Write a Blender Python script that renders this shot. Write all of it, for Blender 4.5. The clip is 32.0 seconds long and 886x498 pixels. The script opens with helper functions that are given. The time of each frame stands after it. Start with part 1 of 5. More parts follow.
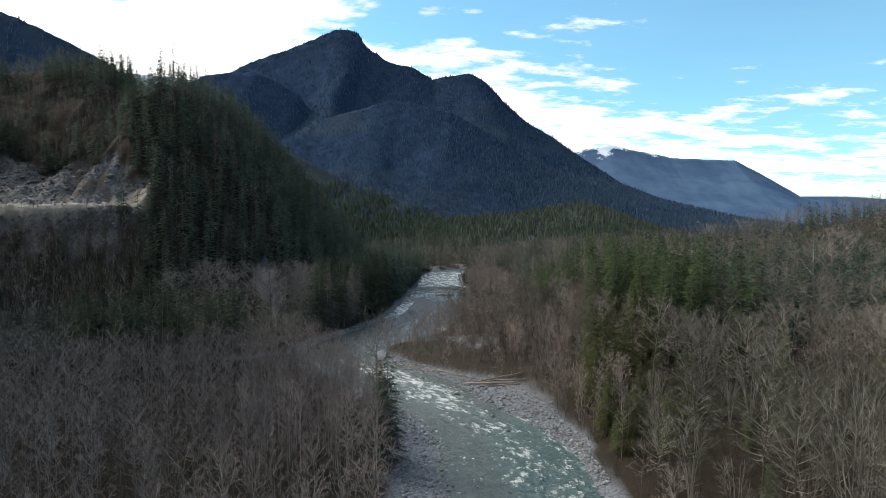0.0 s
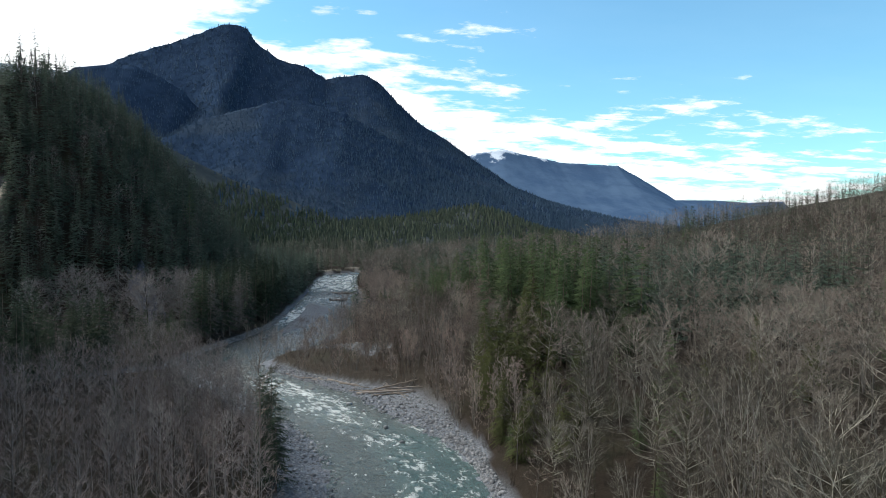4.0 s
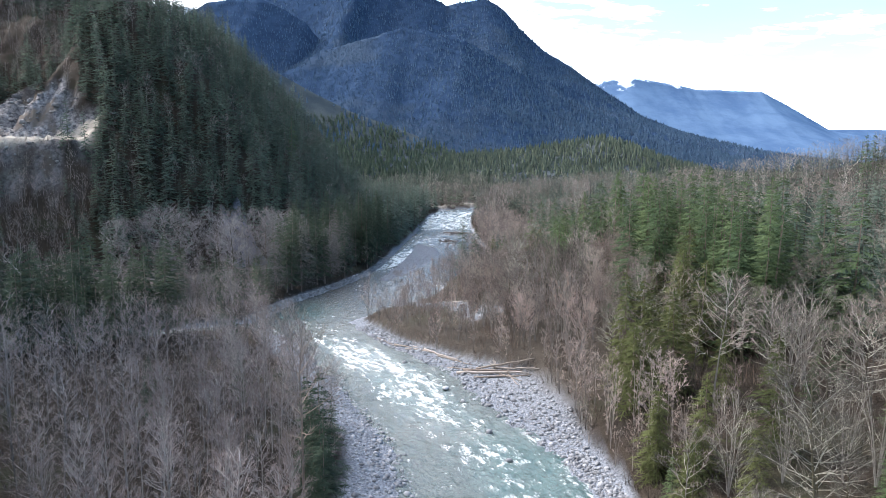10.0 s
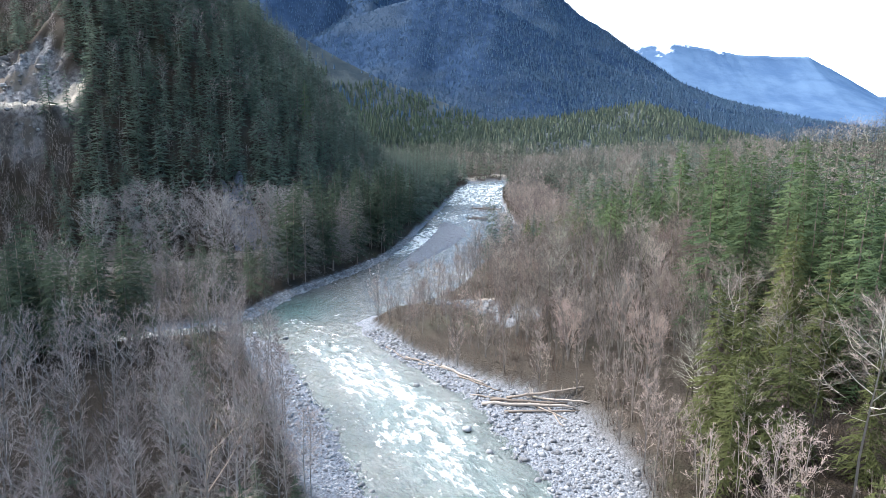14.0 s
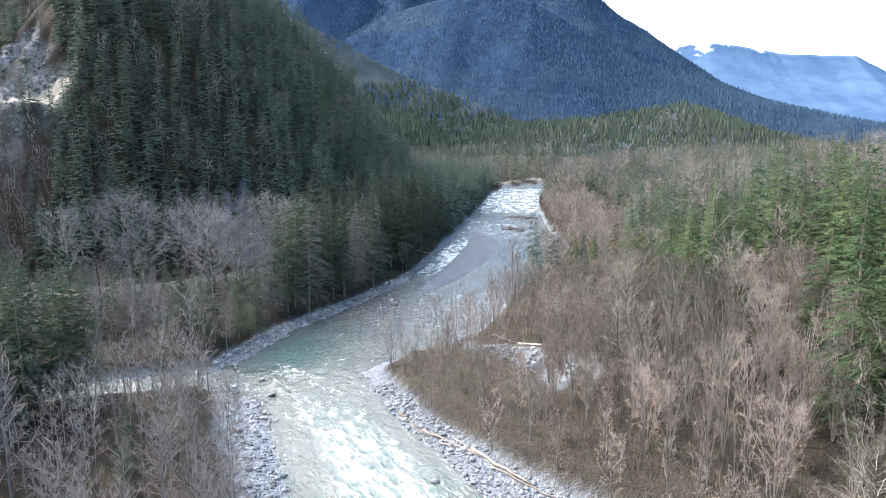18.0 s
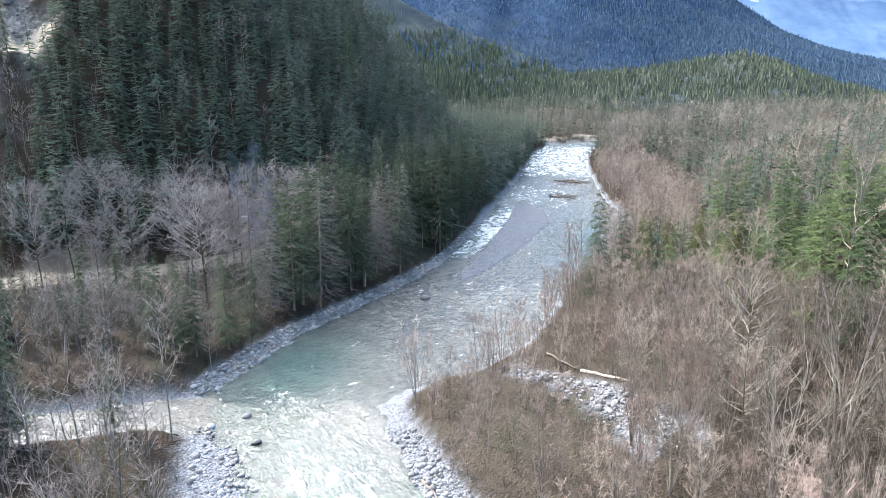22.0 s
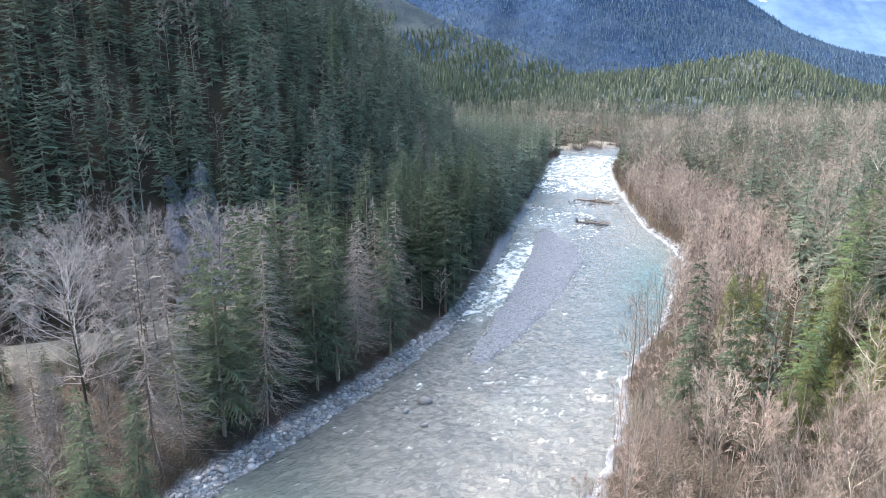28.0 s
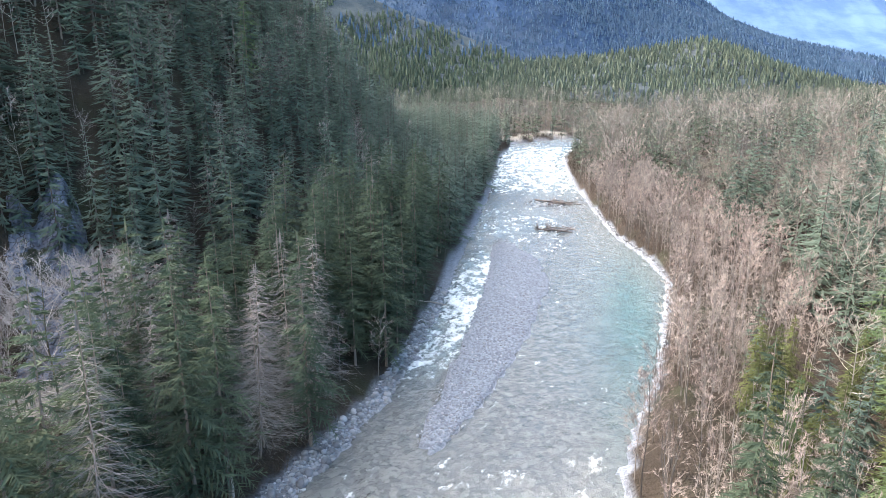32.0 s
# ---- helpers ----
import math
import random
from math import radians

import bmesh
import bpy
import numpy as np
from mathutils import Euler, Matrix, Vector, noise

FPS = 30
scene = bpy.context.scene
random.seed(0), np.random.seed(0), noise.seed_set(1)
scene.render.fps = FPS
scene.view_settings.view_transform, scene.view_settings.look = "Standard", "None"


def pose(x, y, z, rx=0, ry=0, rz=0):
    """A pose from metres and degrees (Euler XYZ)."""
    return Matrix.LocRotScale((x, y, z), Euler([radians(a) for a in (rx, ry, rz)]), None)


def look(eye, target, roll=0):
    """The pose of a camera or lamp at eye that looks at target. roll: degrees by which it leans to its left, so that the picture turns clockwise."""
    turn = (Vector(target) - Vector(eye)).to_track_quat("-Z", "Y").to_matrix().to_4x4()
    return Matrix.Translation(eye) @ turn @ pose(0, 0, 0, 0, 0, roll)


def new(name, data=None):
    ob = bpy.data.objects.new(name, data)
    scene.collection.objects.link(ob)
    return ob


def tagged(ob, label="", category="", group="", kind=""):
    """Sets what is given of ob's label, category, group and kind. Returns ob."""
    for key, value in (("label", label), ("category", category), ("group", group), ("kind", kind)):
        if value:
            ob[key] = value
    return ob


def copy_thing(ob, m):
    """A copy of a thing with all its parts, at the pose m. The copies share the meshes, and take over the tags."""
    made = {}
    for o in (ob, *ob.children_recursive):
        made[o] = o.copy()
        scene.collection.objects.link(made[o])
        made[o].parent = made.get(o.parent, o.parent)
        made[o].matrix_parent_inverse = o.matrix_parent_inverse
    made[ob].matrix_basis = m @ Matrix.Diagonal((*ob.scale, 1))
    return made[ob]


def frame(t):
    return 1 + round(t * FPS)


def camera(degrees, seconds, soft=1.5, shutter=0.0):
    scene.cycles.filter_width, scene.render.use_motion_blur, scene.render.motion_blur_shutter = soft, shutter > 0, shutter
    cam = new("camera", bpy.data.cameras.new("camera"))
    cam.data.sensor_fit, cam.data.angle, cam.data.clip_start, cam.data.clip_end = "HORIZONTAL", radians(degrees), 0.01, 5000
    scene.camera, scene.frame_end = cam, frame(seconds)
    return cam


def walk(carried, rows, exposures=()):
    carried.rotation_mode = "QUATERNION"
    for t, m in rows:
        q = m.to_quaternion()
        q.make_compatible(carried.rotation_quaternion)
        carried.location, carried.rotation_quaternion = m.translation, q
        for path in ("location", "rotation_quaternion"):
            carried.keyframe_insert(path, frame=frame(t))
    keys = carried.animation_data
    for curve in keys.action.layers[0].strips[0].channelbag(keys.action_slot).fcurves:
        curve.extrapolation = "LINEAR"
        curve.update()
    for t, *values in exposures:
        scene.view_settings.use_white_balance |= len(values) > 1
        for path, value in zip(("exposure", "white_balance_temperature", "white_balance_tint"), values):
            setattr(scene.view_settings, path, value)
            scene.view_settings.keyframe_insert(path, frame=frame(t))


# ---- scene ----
cam = camera(67.3, 32.0, soft=0.6)
PATH = [
    (0.0, pose(-0.00, -0.00, 49.99, 87.93, 0, 0.62)),
    (0.5, pose(0.08, 1.04, 50.02, 87.98, 0, -1.47)),
    (1.0, pose(0.24, 1.93, 50.04, 88.04, 0, -3.91)),
    (1.5, pose(0.36, 2.36, 50.07, 88.06, 0, -6.41)),
    (2.0, pose(0.44, 2.54, 50.06, 88.11, 0, -8.93)),
    (2.5, pose(0.54, 2.70, 50.11, 88.14, 0, -10.57)),
    (3.0, pose(0.66, 3.14, 50.13, 88.15, 0, -10.74)),
    (3.5, pose(0.87, 4.33, 50.21, 88.18, 0, -9.37)),
    (5.5, pose(2.82, 13.37, 51.22, 86.66, 0, -7.37)),
    (6.0, pose(3.40, 16.51, 51.30, 85.59, 0, -6.61)),
    (6.5, pose(3.96, 20.30, 51.39, 84.82, 0, -6.20)),
    (7.0, pose(4.45, 24.38, 51.52, 83.38, 0, -5.77)),
    (7.5, pose(5.04, 28.50, 51.66, 82.81, 0, -4.05)),
    (8.0, pose(5.72, 32.80, 51.69, 82.83, 0, -1.48)),
    (8.5, pose(6.01, 37.42, 51.61, 82.78, 0, 0.48)),
    (9.0, pose(6.18, 42.02, 51.52, 82.62, 0, 1.25)),
    (9.5, pose(6.26, 46.54, 51.52, 82.53, 0, 1.57)),
    (10.0, pose(6.28, 51.07, 51.49, 82.32, 0, 1.93)),
    (10.5, pose(6.37, 55.74, 51.44, 81.31, 0, 2.25)),
    (11.0, pose(6.57, 60.52, 51.41, 80.43, 0, 2.64)),
    (11.5, pose(6.76, 65.31, 51.27, 80.39, 0, 3.02)),
    (12.0, pose(6.87, 70.03, 51.11, 80.43, 0, 3.38)),
    (12.5, pose(6.96, 74.70, 51.15, 79.75, 0, 3.71)),
    (13.0, pose(6.91, 79.35, 51.18, 79.65, 0, 3.99)),
    (13.5, pose(6.70, 83.97, 51.17, 79.68, 0, 4.27)),
    (14.0, pose(6.53, 88.54, 51.18, 79.72, 0, 4.61)),
    (14.5, pose(6.44, 93.14, 51.19, 79.74, 0, 4.97)),
    (16.5, pose(5.36, 111.88, 50.85, 79.88, 0, 6.21)),
    (17.0, pose(4.88, 116.60, 50.82, 79.84, 0, 6.53)),
    (17.5, pose(4.26, 121.35, 50.83, 79.81, 0, 6.92)),
    (18.0, pose(3.57, 126.10, 50.82, 79.82, 0, 7.35)),
    (18.5, pose(2.92, 130.90, 50.80, 79.32, 0, 7.73)),
    (19.0, pose(2.33, 135.68, 50.78, 78.33, 0, 8.18)),
    (19.5, pose(1.80, 140.35, 50.84, 77.43, 0, 8.71)),
    (20.0, pose(1.27, 144.89, 50.94, 76.75, 0, 9.14)),
    (20.5, pose(0.62, 149.25, 51.11, 76.38, 0, 9.54)),
    (21.0, pose(-0.11, 153.39, 51.28, 76.20, 0, 9.90)),
    (21.5, pose(-0.94, 157.56, 51.48, 76.00, 0, 10.26)),
    (22.0, pose(-1.76, 161.77, 51.70, 75.77, 0, 10.69)),
    (22.5, pose(-2.48, 165.99, 51.85, 75.62, 0, 11.14)),
    (23.0, pose(-3.21, 170.25, 51.85, 75.65, 0, 11.53)),
    (23.5, pose(-4.01, 174.49, 51.91, 75.70, 0, 11.94)),
    (24.0, pose(-4.82, 178.67, 51.93, 75.74, 0, 12.25)),
    (24.5, pose(-5.82, 182.86, 51.84, 75.80, 0, 12.51)),
    (25.0, pose(-6.72, 187.10, 51.87, 75.84, 0, 12.66)),
    (25.5, pose(-7.67, 191.36, 51.91, 75.87, 0, 12.62)),
    (27.5, pose(-11.51, 208.88, 52.06, 75.90, 0, 11.41)),
    (28.0, pose(-12.37, 213.27, 52.16, 75.87, 0, 10.93)),
    (28.5, pose(-13.23, 217.62, 52.23, 75.84, 0, 10.36)),
    (29.0, pose(-14.06, 222.00, 52.26, 75.82, 0, 9.91)),
    (29.5, pose(-14.79, 226.37, 52.28, 75.81, 0, 9.30)),
    (30.0, pose(-15.43, 230.51, 52.27, 75.80, 0, 8.88)),
    (30.5, pose(-16.04, 234.80, 52.23, 75.84, 0, 8.29)),
    (31.0, pose(-16.61, 239.05, 52.22, 75.81, 0, 7.47)),
    (31.5, pose(-17.04, 243.31, 52.31, 75.73, 0, 6.78)),
    (32.0, pose(-17.37, 247.58, 52.44, 74.75, 0, 6.18)),
]
EXPOSURES = [(0.0, -0.25, 6600, 9), (2.0, -0.28, 6350, 8), (5.5, -0.14, 6400, 10), (7.0, 0.27, 6400, 15), (9.0, 0.88, 6200, 16), (13.0, 1.30, 6100, 13), (19.0, 1.56, 6250, 13), (25.0, 1.88, 6400, 15), (32.0, 2.0, 6550, 16)]
walk(cam, PATH, EXPOSURES)

# ---- sky and sun ----
SUN_TURN, SUN_UP = radians(64), radians(38)      # the sun stands ahead and to the left, low
world = bpy.data.worlds.new("sky")
scene.world = world
world.use_nodes = True


def node(nt, kind, **values):
    """A node; values are its inputs by name (spaces as _) or its own attributes."""
    n = nt.nodes.new(kind)
    for k, v in values.items():
        if k in ("operation", "data_type", "blend_type", "noise_dimensions", "feature", "sky_type", "sun_disc", "sun_elevation",
                 "sun_rotation", "air_density", "dust_density", "ozone_density", "attribute_name", "interpolation_type", "distance"):
            if k == "operation":
                n.operation = v
            elif k == "data_type":
                n.data_type = v
            elif k == "blend_type":
                n.blend_type = v
            elif k == "feature":
                n.feature = v
            elif k == "sky_type":
                n.sky_type = v
            elif k == "sun_disc":
                n.sun_disc = v
            elif k == "sun_elevation":
                n.sun_elevation = v
            elif k == "sun_rotation":
                n.sun_rotation = v
            elif k == "air_density":
                n.air_density = v
            elif k == "dust_density":
                n.dust_density = v
            elif k == "ozone_density":
                n.ozone_density = v
            elif k == "attribute_name":
                n.attribute_name = v
            elif k == "interpolation_type":
                n.interpolation_type = v
        else:
            n.inputs[k.replace("_", " ")].default_value = v
    return n


def math_node(nt, op, a, b=None, c=None, clamp=False):
    n = nt.nodes.new("ShaderNodeMath")
    n.operation, n.use_clamp = op, clamp
    for i, v in enumerate((a, b, c)):
        if v is None:
            continue
        if isinstance(v, (int, float)):
            n.inputs[i].default_value = v
        else:
            nt.links.new(v, n.inputs[i])
    return n.outputs[0]


def mix_color(nt, fac, a, b, blend="MIX"):
    n = nt.nodes.new("ShaderNodeMix")
    n.data_type, n.blend_type = "RGBA", blend
    for socket, v in ((n.inputs[0], fac), (n.inputs[6], a), (n.inputs[7], b)):
        if isinstance(v, (int, float)):
            socket.default_value = v
        elif isinstance(v, tuple):
            socket.default_value = (*v, 1.0)
        else:
            nt.links.new(v, socket)
    return n.outputs[2]


def ramp(nt, fac, lo, hi):
    """0 at lo, 1 at hi, smooth between."""
    n = nt.nodes.new("ShaderNodeMapRange")
    n.interpolation_type = "SMOOTHSTEP"
    nt.links.new(fac, n.inputs[0])
    n.inputs[1].default_value, n.inputs[2].default_value = lo, hi
    return n.outputs[0]


def noise_tex(nt, vector, scale, detail=4.0, rough=0.55):
    n = nt.nodes.new("ShaderNodeTexNoise")
    n.inputs["Scale"].default_value, n.inputs["Detail"].default_value, n.inputs["Roughness"].default_value = scale, detail, rough
    if vector is not None:
        nt.links.new(vector, n.inputs["Vector"])
    return n.outputs[0]


wt = world.node_tree
wt.nodes.clear()
sky = node(wt, "ShaderNodeTexSky", sky_type="NISHITA", sun_disc=False, sun_elevation=SUN_UP, sun_rotation=-SUN_TURN, air_density=1.0, dust_density=0.4, ozone_density=1.5)
way = node(wt, "ShaderNodeTexCoord")
split = node(wt, "ShaderNodeSeparateXYZ")
wt.links.new(way.outputs["Generated"], split.inputs[0])
lift = math_node(wt, "ADD", math_node(wt, "MAXIMUM", split.outputs[2], 0.0), 0.12)
flat = node(wt, "ShaderNodeCombineXYZ")
wt.links.new(math_node(wt, "DIVIDE", split.outputs[0], lift), flat.inputs[0])
wt.links.new(math_node(wt, "MULTIPLY", math_node(wt, "DIVIDE", split.outputs[1], lift), 1.5), flat.inputs[1])
puffs = noise_tex(wt, flat.outputs[0], 1.6, 8.0, 0.6)
toward_left = math_node(wt, "MULTIPLY", math_node(wt, "ADD", split.outputs[0], -0.05), -0.55)
toward_low = math_node(wt, "MULTIPLY", math_node(wt, "SUBTRACT", 0.21, split.outputs[2]), 2.0)
overhead = math_node(wt, "MULTIPLY", ramp(wt, split.outputs[2], 0.35, 0.7), 0.17)
cover = math_node(wt, "ADD", math_node(wt, "ADD", math_node(wt, "ADD", puffs, overhead), toward_left), math_node(wt, "MAXIMUM", toward_low, -0.12))
small = math_node(wt, "MULTIPLY", math_node(wt, "SUBTRACT", noise_tex(wt, flat.outputs[0], 4.6, 6.0, 0.6), 0.5), 0.62)
mask = ramp(wt, math_node(wt, "ADD", cover, small), 0.38, 0.58)
back = wt.nodes.new("ShaderNodeBackground")
back.inputs[1].default_value = 0.15
cloud = mix_color(wt, ramp(wt, puffs, 0.3, 0.7), (8.5, 8.8, 9.2), (11.5, 11.4, 11.2))
# thin cloud glows towards the sun
aim = node(wt, "ShaderNodeVectorMath", operation="DOT_PRODUCT")
wt.links.new(way.outputs["Generated"], aim.inputs[0])
aim.inputs[1].default_value = (-math.sin(SUN_TURN) * math.cos(SUN_UP), math.cos(SUN_TURN) * math.cos(SUN_UP), math.sin(SUN_UP))
glow = math_node(wt, "ADD", 1.0, math_node(wt, "MULTIPLY", ramp(wt, aim.outputs["Value"], 0.55, 1.0), 1.6))
fair = node(wt, "ShaderNodeVectorMath", operation="SCALE")
wt.links.new(mix_color(wt, 1.0, sky.outputs[0], (0.60, 1.02, 1.08), "MULTIPLY"), fair.inputs[0])
fair.inputs["Scale"].default_value = 1.5
bright = node(wt, "ShaderNodeVectorMath", operation="SCALE")
wt.links.new(cloud, bright.inputs[0])
wt.links.new(glow, bright.inputs["Scale"])
wt.links.new(mix_color(wt, math_node(wt, "MAXIMUM", mask, 0.05), fair.outputs[0], bright.outputs[0]), back.inputs[0])
wt.links.new(back.outputs[0], wt.nodes.new("ShaderNodeOutputWorld").inputs[0])

sun = new("sun", bpy.data.lights.new("sun", "SUN"))
sun.data.energy, sun.data.angle, sun.data.color = 4.4, radians(1.5), (1.0, 0.93, 0.82)
to_sun = Vector((-math.sin(SUN_TURN) * math.cos(SUN_UP), math.cos(SUN_TURN) * math.cos(SUN_UP), math.sin(SUN_UP)))
sun.matrix_world = look(to_sun * 900, (0, 0, 0))


# ---- materials ----
def material(name, rough=0.9, spec=0.2):
    m = bpy.data.materials.new(name)
    m.use_nodes = True
    nt = m.node_tree
    b = nt.nodes["Principled BSDF"]
    b.inputs["Roughness"].default_value = rough
    b.inputs["Specular IOR Level"].default_value = spec
    return m, nt, b


def bumped(nt, b, height, strength, distance):
    n = nt.nodes.new("ShaderNodeBump")
    n.inputs["Strength"].default_value, n.inputs["Distance"].default_value = strength, distance
    nt.links.new(height, n.inputs["Height"])
    nt.links.new(n.outputs[0], b.inputs["Normal"])


def spot(nt):
    return nt.nodes.new("ShaderNodeNewGeometry").outputs["Position"]


def plant_material(name, dark, light, stuff=False, through_light=0.0, rough=0.9, other=None):
    """Bark, twigs or needles: each tree its own tone, with a finer change from twig to twig."""
    m, nt, b = material(name, rough, 0.15)
    if stuff:
        a = nt.nodes.new("ShaderNodeAttribute")
        a.attribute_name = "tint"
        own = a.outputs["Fac"]
    else:
        own = nt.nodes.new("ShaderNodeObjectInfo").outputs["Random"]
    fine = nt.nodes.new("ShaderNodeNewGeometry").outputs["Random Per Island"]
    f = math_node(nt, "ADD", math_node(nt, "MULTIPLY", own, 0.68), math_node(nt, "MULTIPLY", fine, 0.32))
    if other:
        light = mix_color(nt, math_node(nt, "FRACT", math_node(nt, "MULTIPLY", own, 7.31)), light, other)
    col = mix_color(nt, f, dark, light)
    nt.links.new(col, b.inputs["Base Color"])
    if through_light:
        t = nt.nodes.new("ShaderNodeBsdfTranslucent")
        nt.links.new(col, t.inputs[0])
        s = nt.nodes.new("ShaderNodeMixShader")
        s.inputs[0].default_value = through_light
        nt.links.new(b.outputs[0], s.inputs[1])
        nt.links.new(t.outputs[0], s.inputs[2])
        nt.links.new(s.outputs[0], nt.nodes["Material Output"].inputs[0])
    return m


def attr(nt, name, socket="Fac"):
    a = nt.nodes.new("ShaderNodeAttribute")
    a.attribute_name = name
    return a.outputs[socket]


# forest floor, gravel, bare rock and packed dirt on one sheet
GROUND, nt, b = material("ground", 0.95, 0.1)
p = spot(nt)
litter = mix_color(nt, noise_tex(nt, p, 0.12, 6), (0.010, 0.0085, 0.0065), (0.036, 0.027, 0.020))
litter = mix_color(nt, ramp(nt, noise_tex(nt, p, 0.05, 5), 0.52, 0.66), litter, (0.022, 0.022, 0.013))
v = nt.nodes.new("ShaderNodeTexVoronoi")
v.inputs["Scale"].default_value = 3.0
nt.links.new(p, v.inputs["Vector"])
stone = mix_color(nt, math_node(nt, "MULTIPLY", v.outputs["Color"], 1.0), (0.056, 0.063, 0.075), (0.19, 0.206, 0.232))
crag = mix_color(nt, ramp(nt, noise_tex(nt, p, 0.5, 9, 0.75), 0.35, 0.65), (0.045, 0.047, 0.055), (0.20, 0.198, 0.205))
crag = mix_color(nt, ramp(nt, noise_tex(nt, p, 0.06, 3), 0.55, 0.7), crag, (0.085, 0.074, 0.064))
dirt = mix_color(nt, noise_tex(nt, p, 0.3, 5), (0.17, 0.157, 0.135), (0.34, 0.312, 0.265))
col = mix_color(nt, attr(nt, "gravel"), litter, stone)
col = mix_color(nt, attr(nt, "rock"), col, crag)
col = mix_color(nt, attr(nt, "dirt"), col, dirt)
nt.links.new(col, b.inputs["Base Color"])
bumped(nt, b, math_node(nt, "ADD", noise_tex(nt, p, 0.8, 6), math_node(nt, "MULTIPLY", v.outputs["Distance"], -0.6)), 0.8, 0.6)

STONE, nt, b = material("river_stone", 0.75, 0.3)
own = nt.nodes.new("ShaderNodeObjectInfo").outputs["Random"]
fine = nt.nodes.new("ShaderNodeNewGeometry").outputs["Random Per Island"]
tone = math_node(nt, "FRACT", math_node(nt, "ADD", own, fine))
col = mix_color(nt, math_node(nt, "POWER", tone, 1.5), (0.034, 0.038, 0.046), (0.225, 0.235, 0.25))
col = mix_color(nt, math_node(nt, "MULTIPLY", noise_tex(nt, spot(nt), 4.0, 5), 0.5), col, (0.2, 0.2, 0.2))
nt.links.new(col, b.inputs["Base Color"])
bumped(nt, b, noise_tex(nt, spot(nt), 9.0, 4), 0.4, 0.05)

CLIFF, nt, b = material("cliff_rock", 0.85, 0.25)
p = spot(nt)
col = mix_color(nt, noise_tex(nt, p, 0.6, 8, 0.7), (0.036, 0.041, 0.058), (0.145, 0.162, 0.21))
crack = nt.nodes.new("ShaderNodeTexVoronoi")
crack.feature = "DISTANCE_TO_EDGE"
crack.inputs["Scale"].default_value = 0.9
nt.links.new(mix_color(nt, 0.35, p, nt.nodes.new("ShaderNodeTexNoise").outputs["Color"], "LINEAR_LIGHT"), crack.inputs["Vector"])
col = mix_color(nt, math_node(nt, "MAXIMUM", ramp(nt, crack.outputs["Distance"], 0.0, 0.12), ramp(nt, noise_tex(nt, p, 0.5, 4), 0.42, 0.6)), (0.022, 0.023, 0.029), col)
col = mix_color(nt, ramp(nt, noise_tex(nt, p, 0.25, 4), 0.54, 0.60), col, (0.024, 0.028, 0.018))
nt.links.new(col, b.inputs["Base Color"])
bumped(nt, b, noise_tex(nt, p, 1.4, 8, 0.7), 0.9, 0.8)

RUBBLE, nt, b = material("quarry_rubble", 0.9, 0.15)
tone = nt.nodes.new("ShaderNodeNewGeometry").outputs["Random Per Island"]
col = mix_color(nt, tone, (0.05, 0.052, 0.06), (0.24, 0.236, 0.238))
nt.links.new(mix_color(nt, math_node(nt, "MULTIPLY", noise_tex(nt, spot(nt), 1.2, 6, 0.7), 0.6), col, (0.04, 0.036, 0.034)), b.inputs["Base Color"])
bumped(nt, b, noise_tex(nt, spot(nt), 2.5, 6, 0.7), 0.7, 0.3)

# river water: clear green-grey, white where it breaks or carries painted glare
WATER, nt, b = material("river_water", 0.12, 0.5)
p = spot(nt)
tc = nt.nodes.new("ShaderNodeCombineXYZ")
nt.links.new(attr(nt, "across"), tc.inputs[0])
nt.links.new(math_node(nt, "MULTIPLY", attr(nt, "along"), 0.6), tc.inputs[1])
chop = noise_tex(nt, tc.outputs[0], 0.55, 6, 0.62)
swirl = noise_tex(nt, tc.outputs[0], 0.16, 5, 0.6)
deep = attr(nt, "deep")
body = mix_color(nt, deep, (0.084, 0.084, 0.079), (0.014, 0.045, 0.043))
body = mix_color(nt, math_node(nt, "MULTIPLY", ramp(nt, attr(nt, "foam_glare"), 0.5, 1.0), 0.4), body, (0.11, 0.17, 0.165))
body = mix_color(nt, math_node(nt, "MULTIPLY", noise_tex(nt, p, 2.2, 4, 0.7), 0.3), body, (0.05, 0.06, 0.055))
cobble = nt.nodes.new("ShaderNodeTexVoronoi")
cobble.inputs["Scale"].default_value = 1.1
nt.links.new(p, cobble.inputs["Vector"])
bed = math_node(nt, "MULTIPLY", math_node(nt, "SUBTRACT", 1.0, deep, clamp=True), 0.55)
body = mix_color(nt, math_node(nt, "MULTIPLY", bed, ramp(nt, cobble.outputs["Color"], 0.2, 0.8)), body, (0.024, 0.030, 0.029))
level = math_node(nt, "SUBTRACT", 0.86, math_node(nt, "MULTIPLY", attr(nt, "foam_glare"), 0.52))
fleck = noise_tex(nt, tc.outputs[0], 1.7, 5, 0.7)
seen_white = math_node(nt, "ADD", math_node(nt, "ADD", math_node(nt, "MULTIPLY", chop, 0.45), math_node(nt, "MULTIPLY", swirl, 0.3)), math_node(nt, "MULTIPLY", fleck, 0.22))
seen_white = math_node(nt, "ADD", math_node(nt, "MULTIPLY", math_node(nt, "SUBTRACT", seen_white, 0.485), 2.8), 0.5)
n = nt.nodes.new("ShaderNodeMapRange")
n.interpolation_type = "SMOOTHSTEP"
nt.links.new(seen_white, n.inputs[0])
nt.links.new(level, n.inputs[1])
nt.links.new(math_node(nt, "ADD", level, 0.42), n.inputs[2])
white = n.outputs[0]
nt.links.new(mix_color(nt, white, body, (0.52, 0.55, 0.55)), b.inputs["Base Color"])
